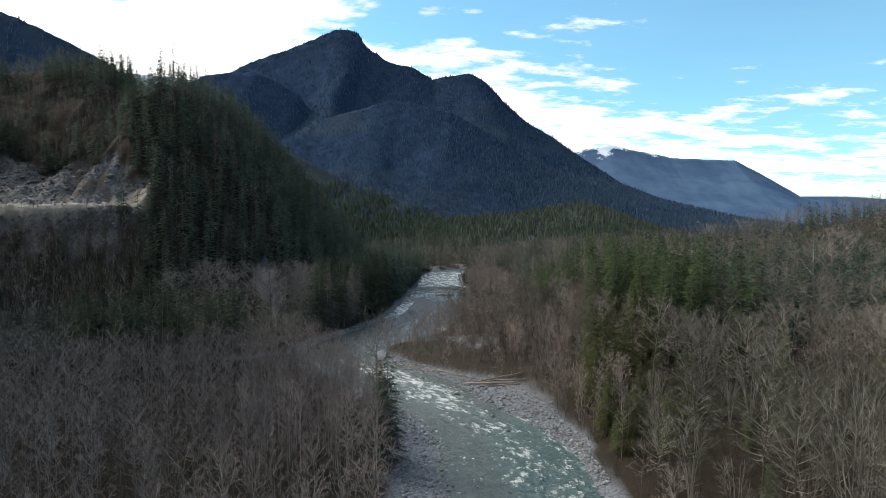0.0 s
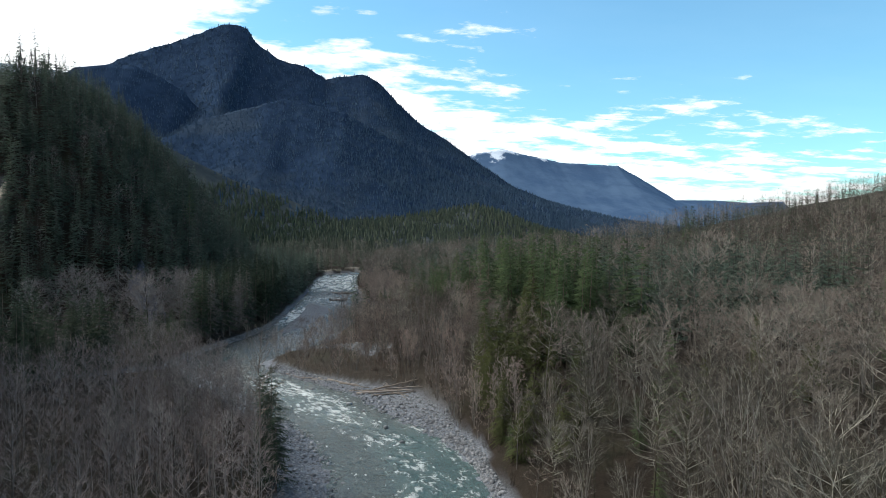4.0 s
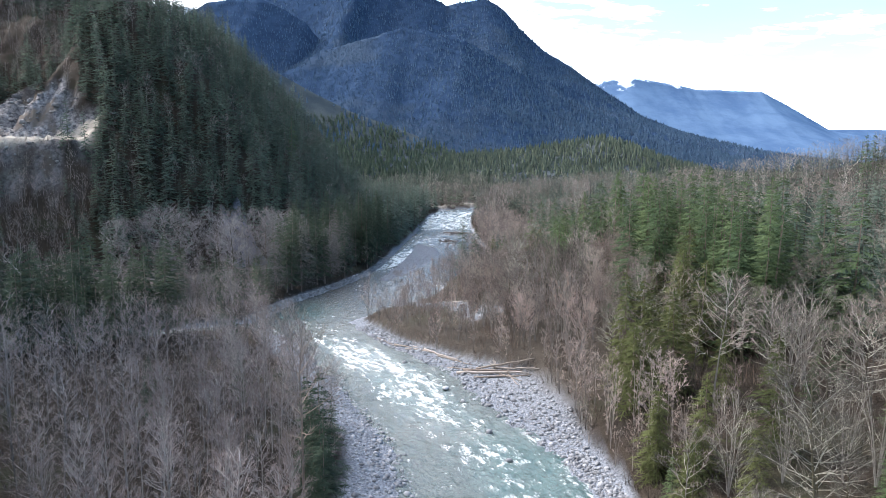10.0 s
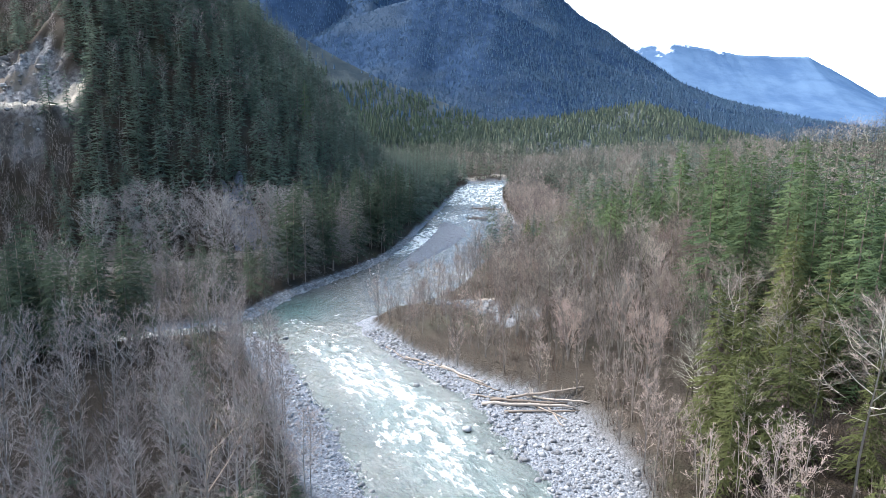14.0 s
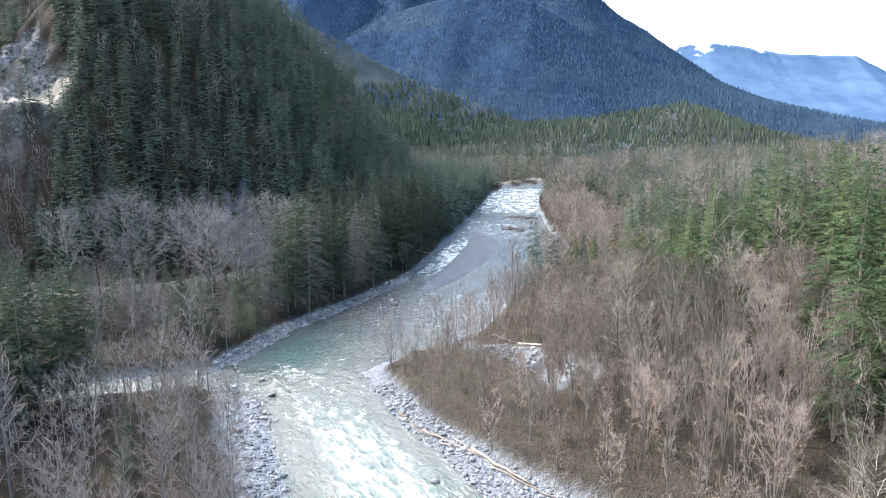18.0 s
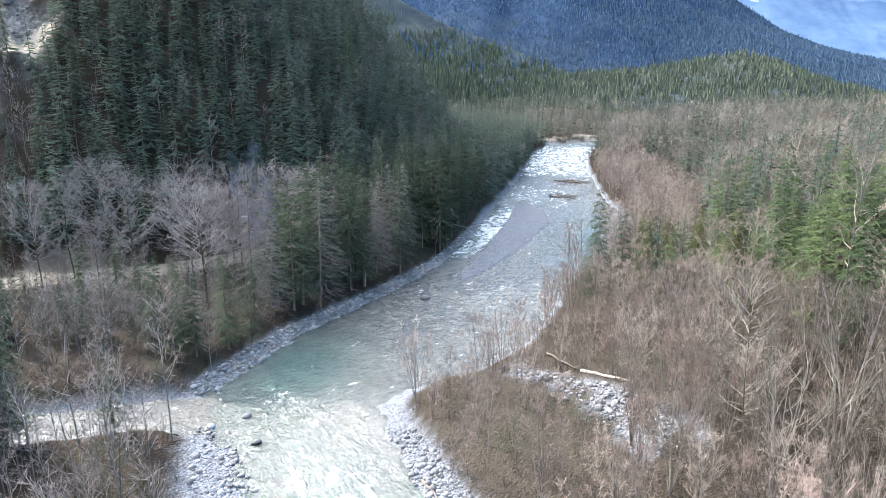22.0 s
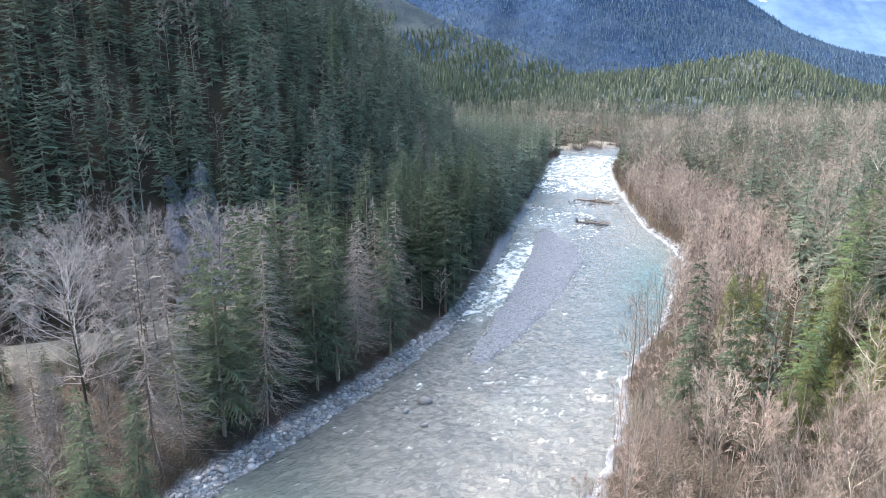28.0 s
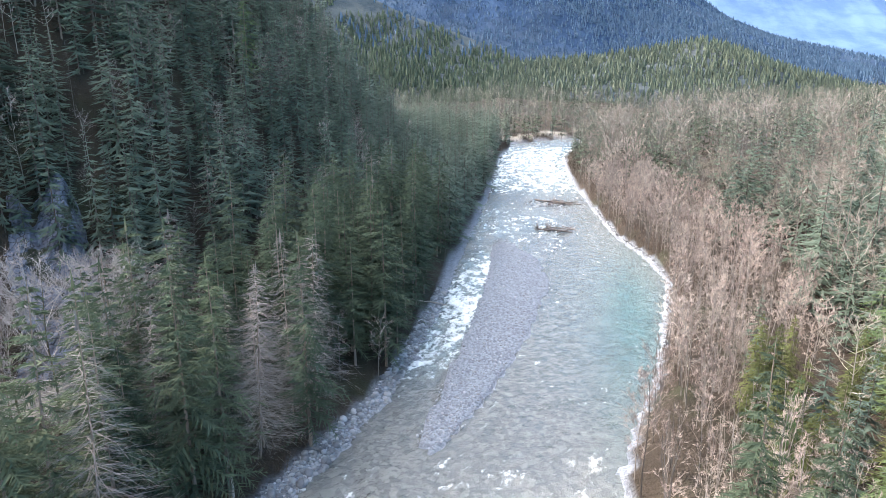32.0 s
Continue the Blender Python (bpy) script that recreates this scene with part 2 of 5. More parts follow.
nt.links.new(math_node(nt, "ADD", math_node(nt, "MULTIPLY", white, 0.55), 0.13), b.inputs["Roughness"])
ripple = noise_tex(nt, tc.outputs[0], 1.3, 5, 0.6)
wavelet = math_node(nt, "ADD", math_node(nt, "MULTIPLY", ripple, 0.6), math_node(nt, "MULTIPLY", noise_tex(nt, tc.outputs[0], 4.0, 3, 0.6), 0.22))
bumped(nt, b, math_node(nt, "ADD", math_node(nt, "ADD", math_node(nt, "MULTIPLY", chop, 0.8), wavelet), math_node(nt, "MULTIPLY", white, 0.25)), 0.8, 0.8)

WOOD, nt, b = material("driftwood", 0.85, 0.2)
own = nt.nodes.new("ShaderNodeObjectInfo").outputs["Random"]
col = mix_color(nt, own, (0.11, 0.092, 0.078), (0.32, 0.29, 0.258))
nt.links.new(mix_color(nt, math_node(nt, "MULTIPLY", noise_tex(nt, spot(nt), 3.0, 5), 0.6), col, (0.14, 0.11, 0.09)), b.inputs["Base Color"])
bumped(nt, b, noise_tex(nt, spot(nt), 6.0, 4), 0.5, 0.05)


WOOD_DARK, nt, b = material("wet_driftwood", 0.8, 0.25)
nt.links.new(mix_color(nt, noise_tex(nt, spot(nt), 1.5, 5), (0.035, 0.028, 0.025), (0.16, 0.13, 0.115)), b.inputs["Base Color"])
bumped(nt, b, noise_tex(nt, spot(nt), 6.0, 4), 0.5, 0.05)


def slope_material(name, dark, light, scale, extra=None):
    """Wooded mountainside: tree tone broken at two sizes, with a third cover in patches."""
    m, nt, b = material(name, 1.0, 0.0)
    p = spot(nt)
    col = mix_color(nt, ramp(nt, noise_tex(nt, p, scale, 8, 0.65), 0.35, 0.65), dark, light)
    if extra:
        col = mix_color(nt, ramp(nt, noise_tex(nt, p, scale * 0.12, 5, 0.6), extra[1], extra[1] + 0.12), col, extra[0])
    nt.links.new(col, b.inputs["Base Color"])
    bumped(nt, b, noise_tex(nt, p, scale * 1.6, 6, 0.7), 0.9, 7.0)
    return m, nt, b


# the mountain's navy blue is distance haze put into its base colours
MOUNTAIN, nt, b = slope_material("hazy_wooded_mountain", (0.012, 0.023, 0.046), (0.020, 0.036, 0.067), 0.030, ((0.024, 0.037, 0.058), 0.52))
CUT_HILL, nt, b = slope_material("cleared_hill", (0.026, 0.034, 0.040), (0.044, 0.052, 0.054), 0.02, ((0.062, 0.056, 0.055), 0.6))
# farthest ranges: pale blue of the air mixed into the slope colour
FAR_RANGE, nt, b = slope_material("hazy_far_range", (0.044, 0.078, 0.140), (0.066, 0.108, 0.174), 0.006)
high = nt.nodes.new("ShaderNodeSeparateXYZ")
nt.links.new(spot(nt), high.inputs[0])
snowy = ramp(nt, math_node(nt, "ADD", high.outputs[2], math_node(nt, "MULTIPLY", noise_tex(nt, spot(nt), 0.007, 7, 0.7), 300.0)), 650.0, 678.0)
was = b.inputs["Base Color"].links[0].from_socket
nt.links.new(mix_color(nt, snowy, was, (0.50, 0.56, 0.64)), b.inputs["Base Color"])

BARK_PALE = plant_material("pale_bark", (0.08, 0.072, 0.065), (0.22, 0.204, 0.188))
BARK_MOSSY = plant_material("mossy_bark", (0.022, 0.020, 0.014), (0.075, 0.070, 0.046))
LIMB_GREY = plant_material("grey_limbs", (0.11, 0.098, 0.093), (0.33, 0.297, 0.28))
LIMB_MAPLE = plant_material("maple_limbs", (0.095, 0.090, 0.074), (0.35, 0.34, 0.29))
LIMB_PINK = plant_material("alder_limbs", (0.11, 0.088, 0.078), (0.34, 0.29, 0.258))
LIMB_PALE = plant_material("cottonwood_limbs", (0.10, 0.091, 0.088), (0.29, 0.262, 0.254))
TWIG_GREY = plant_material("grey_twigs", (0.054, 0.044, 0.042), (0.26, 0.22, 0.207), other=(0.225, 0.174, 0.156))
TWIG_PINK = plant_material("reddish_twigs", (0.055, 0.040, 0.034), (0.35, 0.26, 0.228), other=(0.31, 0.272, 0.24))
TWIG_MAPLE = plant_material("maple_twigs", (0.018, 0.0165, 0.0135), (0.135, 0.126, 0.106), other=(0.13, 0.109, 0.092))
TWIG_PALE = plant_material("pale_twigs", (0.07, 0.061, 0.06), (0.24, 0.214, 0.208))
BARK_DARK = plant_material("dark_bark", (0.07, 0.055, 0.045), (0.16, 0.13, 0.11))
NEEDLE = plant_material("conifer_needles", (0.022, 0.036, 0.025), (0.066, 0.083, 0.050), through_light=0.25)
NEEDLE_GREEN = plant_material("green_needles", (0.028, 0.050, 0.024), (0.088, 0.120, 0.052), through_light=0.3)
NEEDLE_MOSS = plant_material("mossy_needles", (0.028, 0.036, 0.013), (0.092, 0.102, 0.038), through_light=0.3)
DEAD = plant_material("dead_branches", (0.072, 0.064, 0.06), (0.19, 0.17, 0.158))
S_TWIG = plant_material("forest_twigs_grey", (0.054, 0.044, 0.042), (0.275, 0.234, 0.22), stuff=True, other=(0.235, 0.182, 0.162))
S_LIMB = plant_material("forest_limbs_grey", (0.11, 0.098, 0.093), (0.33, 0.297, 0.28), stuff=True)
S_TWIG_WARM = plant_material("forest_twigs_warm", (0.040, 0.034, 0.029), (0.235, 0.21, 0.182), stuff=True, other=(0.225, 0.18, 0.157))
S_LIMB_WARM = plant_material("forest_limbs_warm", (0.085, 0.079, 0.066), (0.31, 0.298, 0.255), stuff=True)
S_BARK = plant_material("forest_bark", (0.05, 0.045, 0.040), (0.15, 0.138, 0.126), stuff=True)
S_BARK_PALE = plant_material("young_alder_bark", (0.075, 0.066, 0.06), (0.20, 0.18, 0.165), stuff=True)
S_TWIG_PINK = plant_material("forest_twigs_pink", (0.055, 0.041, 0.036), (0.36, 0.28, 0.25), stuff=True, other=(0.33, 0.29, 0.26))
S_LIMB_PINK = plant_material("forest_limbs_pink", (0.11, 0.089, 0.079), (0.33, 0.282, 0.25), stuff=True)
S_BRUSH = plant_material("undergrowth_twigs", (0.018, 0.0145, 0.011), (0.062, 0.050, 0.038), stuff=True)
S_BRUSH_RED = plant_material("reddish_undergrowth", (0.032, 0.024, 0.019), (0.135, 0.100, 0.082), stuff=True)
S_NEEDLE = plant_material("forest_needles", (0.034, 0.054, 0.045), (0.108, 0.138, 0.106), stuff=True, through_light=0.4)
# the low hill's firs: sunlight on them is put into a lighter green
S_NEEDLE_SUNLIT = plant_material("sunlit_forest_needles", (0.028, 0.043, 0.035), (0.086, 0.100, 0.068), stuff=True, through_light=0.15)
# far needles carry the same haze blue in their colour
S_NEEDLE_FAR = plant_material("hazy_far_needles", (0.022, 0.042, 0.073), (0.042, 0.074, 0.112), stuff=True)
S_NEEDLE_VALLEY = plant_material("valley_forest_needles", (0.020, 0.032, 0.024), (0.068, 0.088, 0.058), stuff=True, through_light=0.25)
S_TRUNK = plant_material("fir_bark", (0.04, 0.034, 0.03), (0.10, 0.088, 0.08), stuff=True)

# ---- the lie of the land ----
rng = np.random.default_rng(7)
# water's edge, going upstream
LEFT_Y = [40, 120, 145, 165, 183, 205, 228, 243, 258, 284, 303, 322, 345, 380, 440, 537, 640, 727, 762, 790, 802]
LEFT_X = [2, -1, -3, -7, -16, -27, -40, -49, -60, -56, -49, -43, -37, -34, -32, -28, -28, -20, 13, 70, 150]
RIGHT_Y = [40, 120, 148, 167, 188, 206, 222, 235, 252, 258, 264, 268, 288, 310, 326, 340, 355, 375, 413, 434, 459, 503, 570, 653, 700, 735, 750, 802]
RIGHT_X = [30, 29, 27.5, 21, 10, 4, -8, -18, -28, -30, -27, -20, -8, -3, -1.8, 2, 8, 13, 22, 21, 15.5, 13, 10, 12, 25, 70, 140, 400]
# width of bare stones beside it
STONES_LEFT = ([40, 120, 166, 205, 222, 243, 258, 300, 320, 350, 400, 800], [9, 9, 8, 8, 8.5, 7, 4.2, 3.6, 3.4, 2.5, 2, 0.8])
STONES_RIGHT = ([40, 120, 140, 166, 182, 198, 206, 214, 222, 235, 252, 268, 290, 340, 385, 413, 460, 520, 800], [2, 2, 2.5, 6.5, 15, 17, 16, 10, 8, 6, 4, 2.2, 0.6, 0.6, 0.6, 0.8, 0.7, 0.6, 0.4])
DRY_CHANNEL = [(13, 245), (8, 250), (4, 255), (-2, 262), (-9, 268)]
# gravel island: its middle line and half width, going upstream
ISLAND_Y = [328, 334, 361, 409, 430, 446, 455]
ISLAND_X = [-28.5, -27.7, -22, -15.5, -16.7, -20, -21.5]
ISLAND_HALF = [0.6, 3.0, 6.6, 9.2, 7.8, 3.6, 0.3]
FOOT = [(-620, 310), (-330, 299), (-200, 300), (-125, 311), (-92, 335), (-66, 380), (-57, 450), (-60, 560), (-92, 650), (-160, 730), (-420, 860)]
ROAD = [(-160, 284), (-141, 289), (-117, 305), (-103, 313), (-90, 328), (-73, 355), (-60, 392), (-51, 450), (-47, 540), (-46, 640), (-38, 706), (-8, 765), (60, 812), (200, 840)]
CREEK = [(-50, 249), (-57, 250), (-68, 246), (-83, 238), (-104, 233), (-124, 231)]


def smooth(a, b, x):
    t = np.clip((x - a) / (b - a), 0, 1)
    return t * t * (3 - 2 * t)


def line_distance(x, y, line):
    """Distance to a polyline, and on which side of it (+ to the left of its direction)."""
    best, side = np.full(np.shape(x), 1e9), np.zeros(np.shape(x))
    for (ax, ay), (bx, by) in zip(line[:-1], line[1:]):
        dx, dy = bx - ax, by - ay
        t = np.clip(((x - ax) * dx + (y - ay) * dy) / (dx * dx + dy * dy), 0, 1)
        d = np.hypot(x - ax - t * dx, y - ay - t * dy)
        s = np.sign(dx * (y - ay) - dy * (x - ax))
        near = d < best
        best, side = np.where(near, d, best), np.where(near, s, side)
    return best, side


def wave_noise(x, y, size, seed, octaves=4):
    """Smooth uneven ground: crossed waves in turned directions, about -1 to 1."""
    r = np.random.default_rng(seed)
    out, amp, k = np.zeros(np.shape(x)), 1.0, 2 * np.pi / size
    for _ in range(octaves):
        for _ in range(3):
            a, ph, ph2 = r.uniform(0, 6.28, 3)
            u, w = np.cos(a) * x + np.sin(a) * y, -np.sin(a) * x + np.cos(a) * y
            out = out + amp * np.sin(k * u + ph + 1.3 * np.sin(k * 0.7 * w + ph2)) / 3
        amp, k = amp * 0.5, k * 2.1
    return out


def river_distance(x, y):
    """Metres outside the water's edge, on the left and on the right; negative in the river."""
    left = np.interp(y, LEFT_Y, LEFT_X) - x
    right = x - np.interp(y, RIGHT_Y, RIGHT_X)
    far = np.maximum(y - 802, 0) * 3
    return left + far, right


def lay(x, y):
    """Height of the ground and how much of it is gravel, rock and dirt."""
    x, y = np.asarray(x, float), np.asarray(y, float)
    left, right = river_distance(x, y)
    wide_l, wide_r = np.interp(y, *STONES_LEFT), np.interp(y, *STONES_RIGHT)
    out = np.maximum(left, right)
    uneven = wave_noise(x, y, 40, 3)
    on_left = left > right
    wide = np.where(on_left, wide_l, wide_r)
    shore = np.clip(out / wide, 0, 1)
    z = np.where(out < 0, -1.4 * smooth(0, 7, -out), 0.9 * shore)
    bank = smooth(0, 5, out - wide)
    z = z + bank * np.where(on_left, 2.2, 2.4)
    z = z + smooth(4, 30, out - wide) * 0.7 * uneven
    # right side: benches that climb to a low hill
    right_rise = smooth(10, 85, right) * 12 + smooth(90, 420, right) * 24 + 45 * smooth(190, 430, right) * np.exp(-((y - 380) / 280) ** 2)
    z = z + np.where(on_left, 0, right_rise)
    # side creek
    dc, _ = line_distance(x, y, CREEK)
    z = z - on_left * np.where(out > 0, 1, 0) * (smooth(10, 5.5, dc)) * np.maximum(z + 0.5, 0)
    # knoll
    d, side = line_distance(x, y, FOOT)
    d = d * side
    rise = np.interp(d, [0, 14, 40, 57, 80, 104, 150, 260, 600], [0, 15, 52, 72, 97, 123, 158, 192, 212])
    cap = np.interp(x, [-1200, -600, -410, -340, -270, -215, -165], [40, 120, 139, 160, 188, 180, 170])
    cap = cap - smooth(560, 770, y) * 120
    bowl = np.interp(d, [0, 44, 49, 110, 150, 200, 270, 500], [300, 300, 58, 77, 118, 158, 184, 200]) + 0.9 * wave_noise(x, y, 12, 5)
    into = smooth(-160, -212, x + 3 * wave_noise(x, y, 22, 8))
    cap = cap * (1 - into) + np.minimum(cap, bowl) * into
    rise = np.minimum(rise, cap) * np.where(d > 0, 1, 0)
    rough = smooth(5, 60, d) * wave_noise(x, y, 55, 11) * 5
    gully = smooth(5, 40, d) * np.abs(wave_noise(x, y, 28, 12, 2)) * -4
    knoll = rise + (rough + gully) * np.where(d > 0, 1, 0)
    # quarry shelf cut into the knoll
    shelf = smooth(-161, -168, x) * smooth(337, 343, y) * smooth(368, 350, y) * smooth(-440, -400, x)
    crag = np.abs(wave_noise(x, y, 16, 21, 4)) * 2.2 + np.abs(wave_noise(x, y, 7, 22, 3)) * 2.4 - 2.0
    floor = 57.5 + smooth(350, 372, y) * 6 + 0.6 * wave_noise(x, y, 9, 5)
    knoll = knoll * (1 - shelf) + shelf * floor
    z = z + knoll
    # unseen steep side, added to keep the sun off the flat below it
    z = z + on_left * 215 * smooth(-195, -262, x) * smooth(322, 285, y) * smooth(-160, 40, y) * (1 + 0.06 * wave_noise(x, y, 70, 9))
    # road bed
    dr, _ = line_distance(x, y, ROAD)
    bed = smooth(9, 5, dr) * (d < 6) * (out > 3)
    z = z * (1 - bed) + 4.0 * bed
    # the valley beyond
    z = z + smooth(800, 1600, y) * 18 + np.where(y > 700, 5 * wave_noise(x, y, 300, 4) * smooth(700, 900, y), 0)
    island_a = np.abs(x - np.interp(y, ISLAND_Y, ISLAND_X)) / np.interp(y, ISLAND_Y, ISLAND_HALF)
    bar = smooth(1.12, 0.8, island_a + 0.09 * wave_noise(x, y, 14, 31, 3)) * (y > 329) * (y < 454)
    z = np.where(out < 0, z * (1 - bar) + 0.38 * bar, z)
    gravel = np.where(out < 0, 1, smooth(1.3, 0.9, out / wide + 0.15 * uneven))
    gravel = np.where(out > 0, gravel * smooth(700, 660, y), gravel)
    gravel = np.maximum(gravel, smooth(8.6, 6.6, dc) * on_left)
    dry = 0.9 * smooth(5.2, 3.0, line_distance(x, y, DRY_CHANNEL)[0] + 1.5 * uneven) * smooth(-0.45, 0.2, wave_noise(x, y, 11, 35, 3))
    gravel = np.maximum(gravel, dry * (right > 0))
    edge = 4 * wave_noise(x, y, 18, 6)
    face = smooth(-158, -166, x + edge) * smooth(47, 52, d) * smooth(128, 112, d + edge) * smooth(4, -4, rise - (90 - 0.8 * np.abs(x + 194)) + edge) * (d > 0)
    yard = smooth(-198, -210, x) * smooth(49, 53, d) * smooth(126, 106, d + edge) * smooth(-420, -380, x)
    rock = np.clip(face + yard * 0.8, 0, 1)
    slope_cut = smooth(-150, -166, x + edge) * smooth(26, 38, d + 2 * edge) * smooth(50, 47, d)
    rock = np.maximum(rock, slope_cut * 0.6)
    dirt = np.maximum(0.55 * smooth(7, 4.5, dr) * (d < 8), smooth(7.5, 6.0, np.abs(d - 46)) * smooth(-158, -164, x) * (d > 0))
    sandy = smooth(3, 8, right) * smooth(62, 45, right) * smooth(170, 195, y) * smooth(330, 300, y)
    sandy = np.maximum(sandy, 0.7 * on_left * smooth(5, 9, left) * (d < 0) * smooth(248, 262, y) * smooth(350, 330, y))
    dirt = np.maximum(dirt, 0.08 * np.clip(sandy, 0, 1))
    clearing = smooth(1.2, 0.8, np.hypot((x + 122) / 22, (y - 306) / 9))
    dirt = np.maximum(dirt, clearing * 0.35)
    z = z + rock * face * crag
    return z, gravel, rock, dirt


def ground_z(x, y):
    return lay(x, y)[0]


def spread(lo, hi, fine_lo, fine_hi, step, growth=1.12):
    """Grid lines: even steps in the middle, growing ones outside."""
    lines = list(np.arange(fine_lo, fine_hi + 0.01, step))
    s, v = step, fine_hi
    while v < hi:
        s *= growth
        v += s
        lines.append(min(v, hi))
    s, v = step, fine_lo
    while v > lo:
        s *= growth
        v -= s
        lines.insert(0, max(v, lo))
    return np.array(lines)


def mesh_from(name, verts, tris, mats=None, mat_of=None, attributes=None, shade=True):
    """A triangle mesh from arrays."""
    verts, tris = np.asarray(verts, np.float32), np.asarray(tris, np.int32)
    me = bpy.data.meshes.new(name)
    me.vertices.add(len(verts))
    me.vertices.foreach_set("co", verts.ravel())
    me.loops.add(tris.size)
    me.loops.foreach_set("vertex_index", tris.ravel())
    me.polygons.add(len(tris))
    me.polygons.foreach_set("loop_start", np.arange(0, tris.size, 3, dtype=np.int32))
    me.polygons.foreach_set("loop_total", np.full(len(tris), 3, np.int32))
    for m in mats or ():
        me.materials.append(m)
    if mat_of is not None:
        me.polygons.foreach_set("material_index", np.asarray(mat_of, np.int32))
    me.polygons.foreach_set("use_smooth", np.full(len(tris), bool(shade)))
    for key, values in (attributes or {}).items():
        a = me.attributes.new(key, "FLOAT", "POINT")
        a.data.foreach_set("value", np.asarray(values, np.float32))
    me.update(calc_edges=True)
    return me


def grid_tris(nx, ny):
    i = np.arange(nx * ny).reshape(ny, nx)
    a, b, c, d = i[:-1, :-1].ravel(), i[:-1, 1:].ravel(), i[1:, 1:].ravel(), i[1:, :-1].ravel()
    return np.concatenate([np.stack([a, b, c], 1), np.stack([a, c, d], 1)])


gx = spread(-2600, 3000, -236, 70, 1.6, 1.09)
gy = spread(-700, 4950, 96, 480, 1.6, 1.06)
X, Y = np.meshgrid(gx, gy)
Z, gravel, rock, dirt = lay(X, Y)
ground = new("ground", mesh_from("ground", np.stack([X, Y, Z], -1).reshape(-1, 3), grid_tris(len(gx), len(gy)), [GROUND],
                                 attributes={"gravel": gravel.ravel(), "rock": rock.ravel(), "dirt": dirt.ravel()}))
tagged(ground, "valley floor of brown leaf litter, grey gravel and rock", "ground", kind="structure")

# ---- water ----
wy = np.concatenate([np.arange(-160, 96, 3.2), np.arange(96, 480, 0.9), np.arange(480, 806, 2.5)])
wu = np.linspace(0, 1, 64)
WU, WY = np.meshgrid(wu, wy)
edge_l, edge_r = np.interp(WY, LEFT_Y, LEFT_X) - 2.5, np.interp(WY, RIGHT_Y, RIGHT_X) + 2.5
WX = edge_l + (edge_r - edge_l) * WU


def foam_glare_of(x, y):
    """How white the water is: rapids below the bend, riffles at the bar, painted glare far up."""
    u = (x - np.interp(y, LEFT_Y, LEFT_X)) / (np.interp(y, RIGHT_Y, RIGHT_X) - np.interp(y, LEFT_Y, LEFT_X))
    f = 0.37 + 0.0 * x - 0.22 * np.exp(-((x + 53) / 7) ** 2 - ((y - 273) / 13) ** 2)
    f = np.maximum(f, 0.89 * smooth(140, 190, y) * smooth(300, 222, y + 0.5 * (x + 45)) * (0.30 + 0.70 * smooth(0.06, 0.40, u)) * (0.40 + 0.60 * smooth(1.0, 0.70, u)))
    f = np.maximum(f, 0.70 * smooth(-60, 120, y) * smooth(215, 160, y) * smooth(0.1, 0.5, u))
    f = np.maximum(f, 0.58 * np.exp(-((x + 48) / 6) ** 2 - ((y - 259) / 9) ** 2))
    f = np.maximum(f, 0.64 * np.exp(-((x + 18) / 18) ** 2 - ((y - 315) / 24) ** 2))
    f = np.maximum(f, 0.55 * np.exp(-((x + 5) / 8) ** 2 - ((y - 325) / 18) ** 2))
    f = np.maximum(f, 1.05 * np.exp(-((x + 30 - 0.10 * (y - 380)) / 6.5) ** 4 - ((y - 397) / 54) ** 4))
    f = np.maximum(f, 0.74 * np.exp(-((y - 475) / 50) ** 2) * smooth(1.05, 0.5, u))
    # sky glare on the far reach is put in as white water
    return np.maximum(f, 0.88 * smooth(480, 560, y)) * (1 - 0.5 * smooth(690, 740, y))


foam_glare = foam_glare_of(WX, WY)
deep = np.clip(0.05 + 0.5 * smooth(275, 225, WY) + 1.0 * np.exp(-((WX + 50) / 12) ** 2 - ((WY - 270) / 18) ** 2) + 0.9 * np.exp(-((WX - 8 - 0.12 * (WY - 380)) / 9) ** 2 - ((WY - 385) / 55) ** 2)
               + 0.8 * smooth(190, 140, WY) * smooth(0.3, 0.7, WU) - 0.5 * np.exp(-((WX + 20) / 14) ** 2 - ((WY - 320) / 22) ** 2), 0, 1)
swell = wave_noise(WX, WY * 0.8, 9, 41, 4) * (0.05 + 0.20 * foam_glare) + wave_noise(WX * 1.2, WY, 3.6, 42, 2) * (0.05 + 0.16 * foam_glare)
WZ = 0.0 + swell * smooth(0, 0.08, WU) * smooth(1, 0.92, WU)
river = new("river", mesh_from("river", np.stack([WX, WY, WZ], -1).reshape(-1, 3), grid_tris(len(wu), len(wy)), [WATER],
                               attributes={"foam_glare": foam_glare.ravel(), "deep": deep.ravel(), "across": ((WU - 0.5) * (edge_r - edge_l)).ravel(), "along": WY.ravel()}))
tagged(river, "green-grey mountain river with white rapids", "river", kind="structure")

cs = np.linspace(0, 1, 130)
cp = np.array(CREEK, float)
cd = np.concatenate([[0], np.cumsum(np.hypot(*np.diff(cp, axis=0).T))])
cx_, cy_ = np.interp(cs * cd[-1], cd, cp[:, 0]), np.interp(cs * cd[-1], cd, cp[:, 1])
cv = np.linspace(-1, 1, 9)
CX = cx_[:, None] + 0.3 * cv[None] * 6.5
CY = cy_[:, None] + cv[None] * 6.5
CZ = -0.55 + 0.6 * smooth(0.0, 0.16, cs)[:, None] + 0.07 * wave_noise(CX, CY, 4, 51, 3) + 0.5 * smooth(0.1, 1, cs)[:, None]
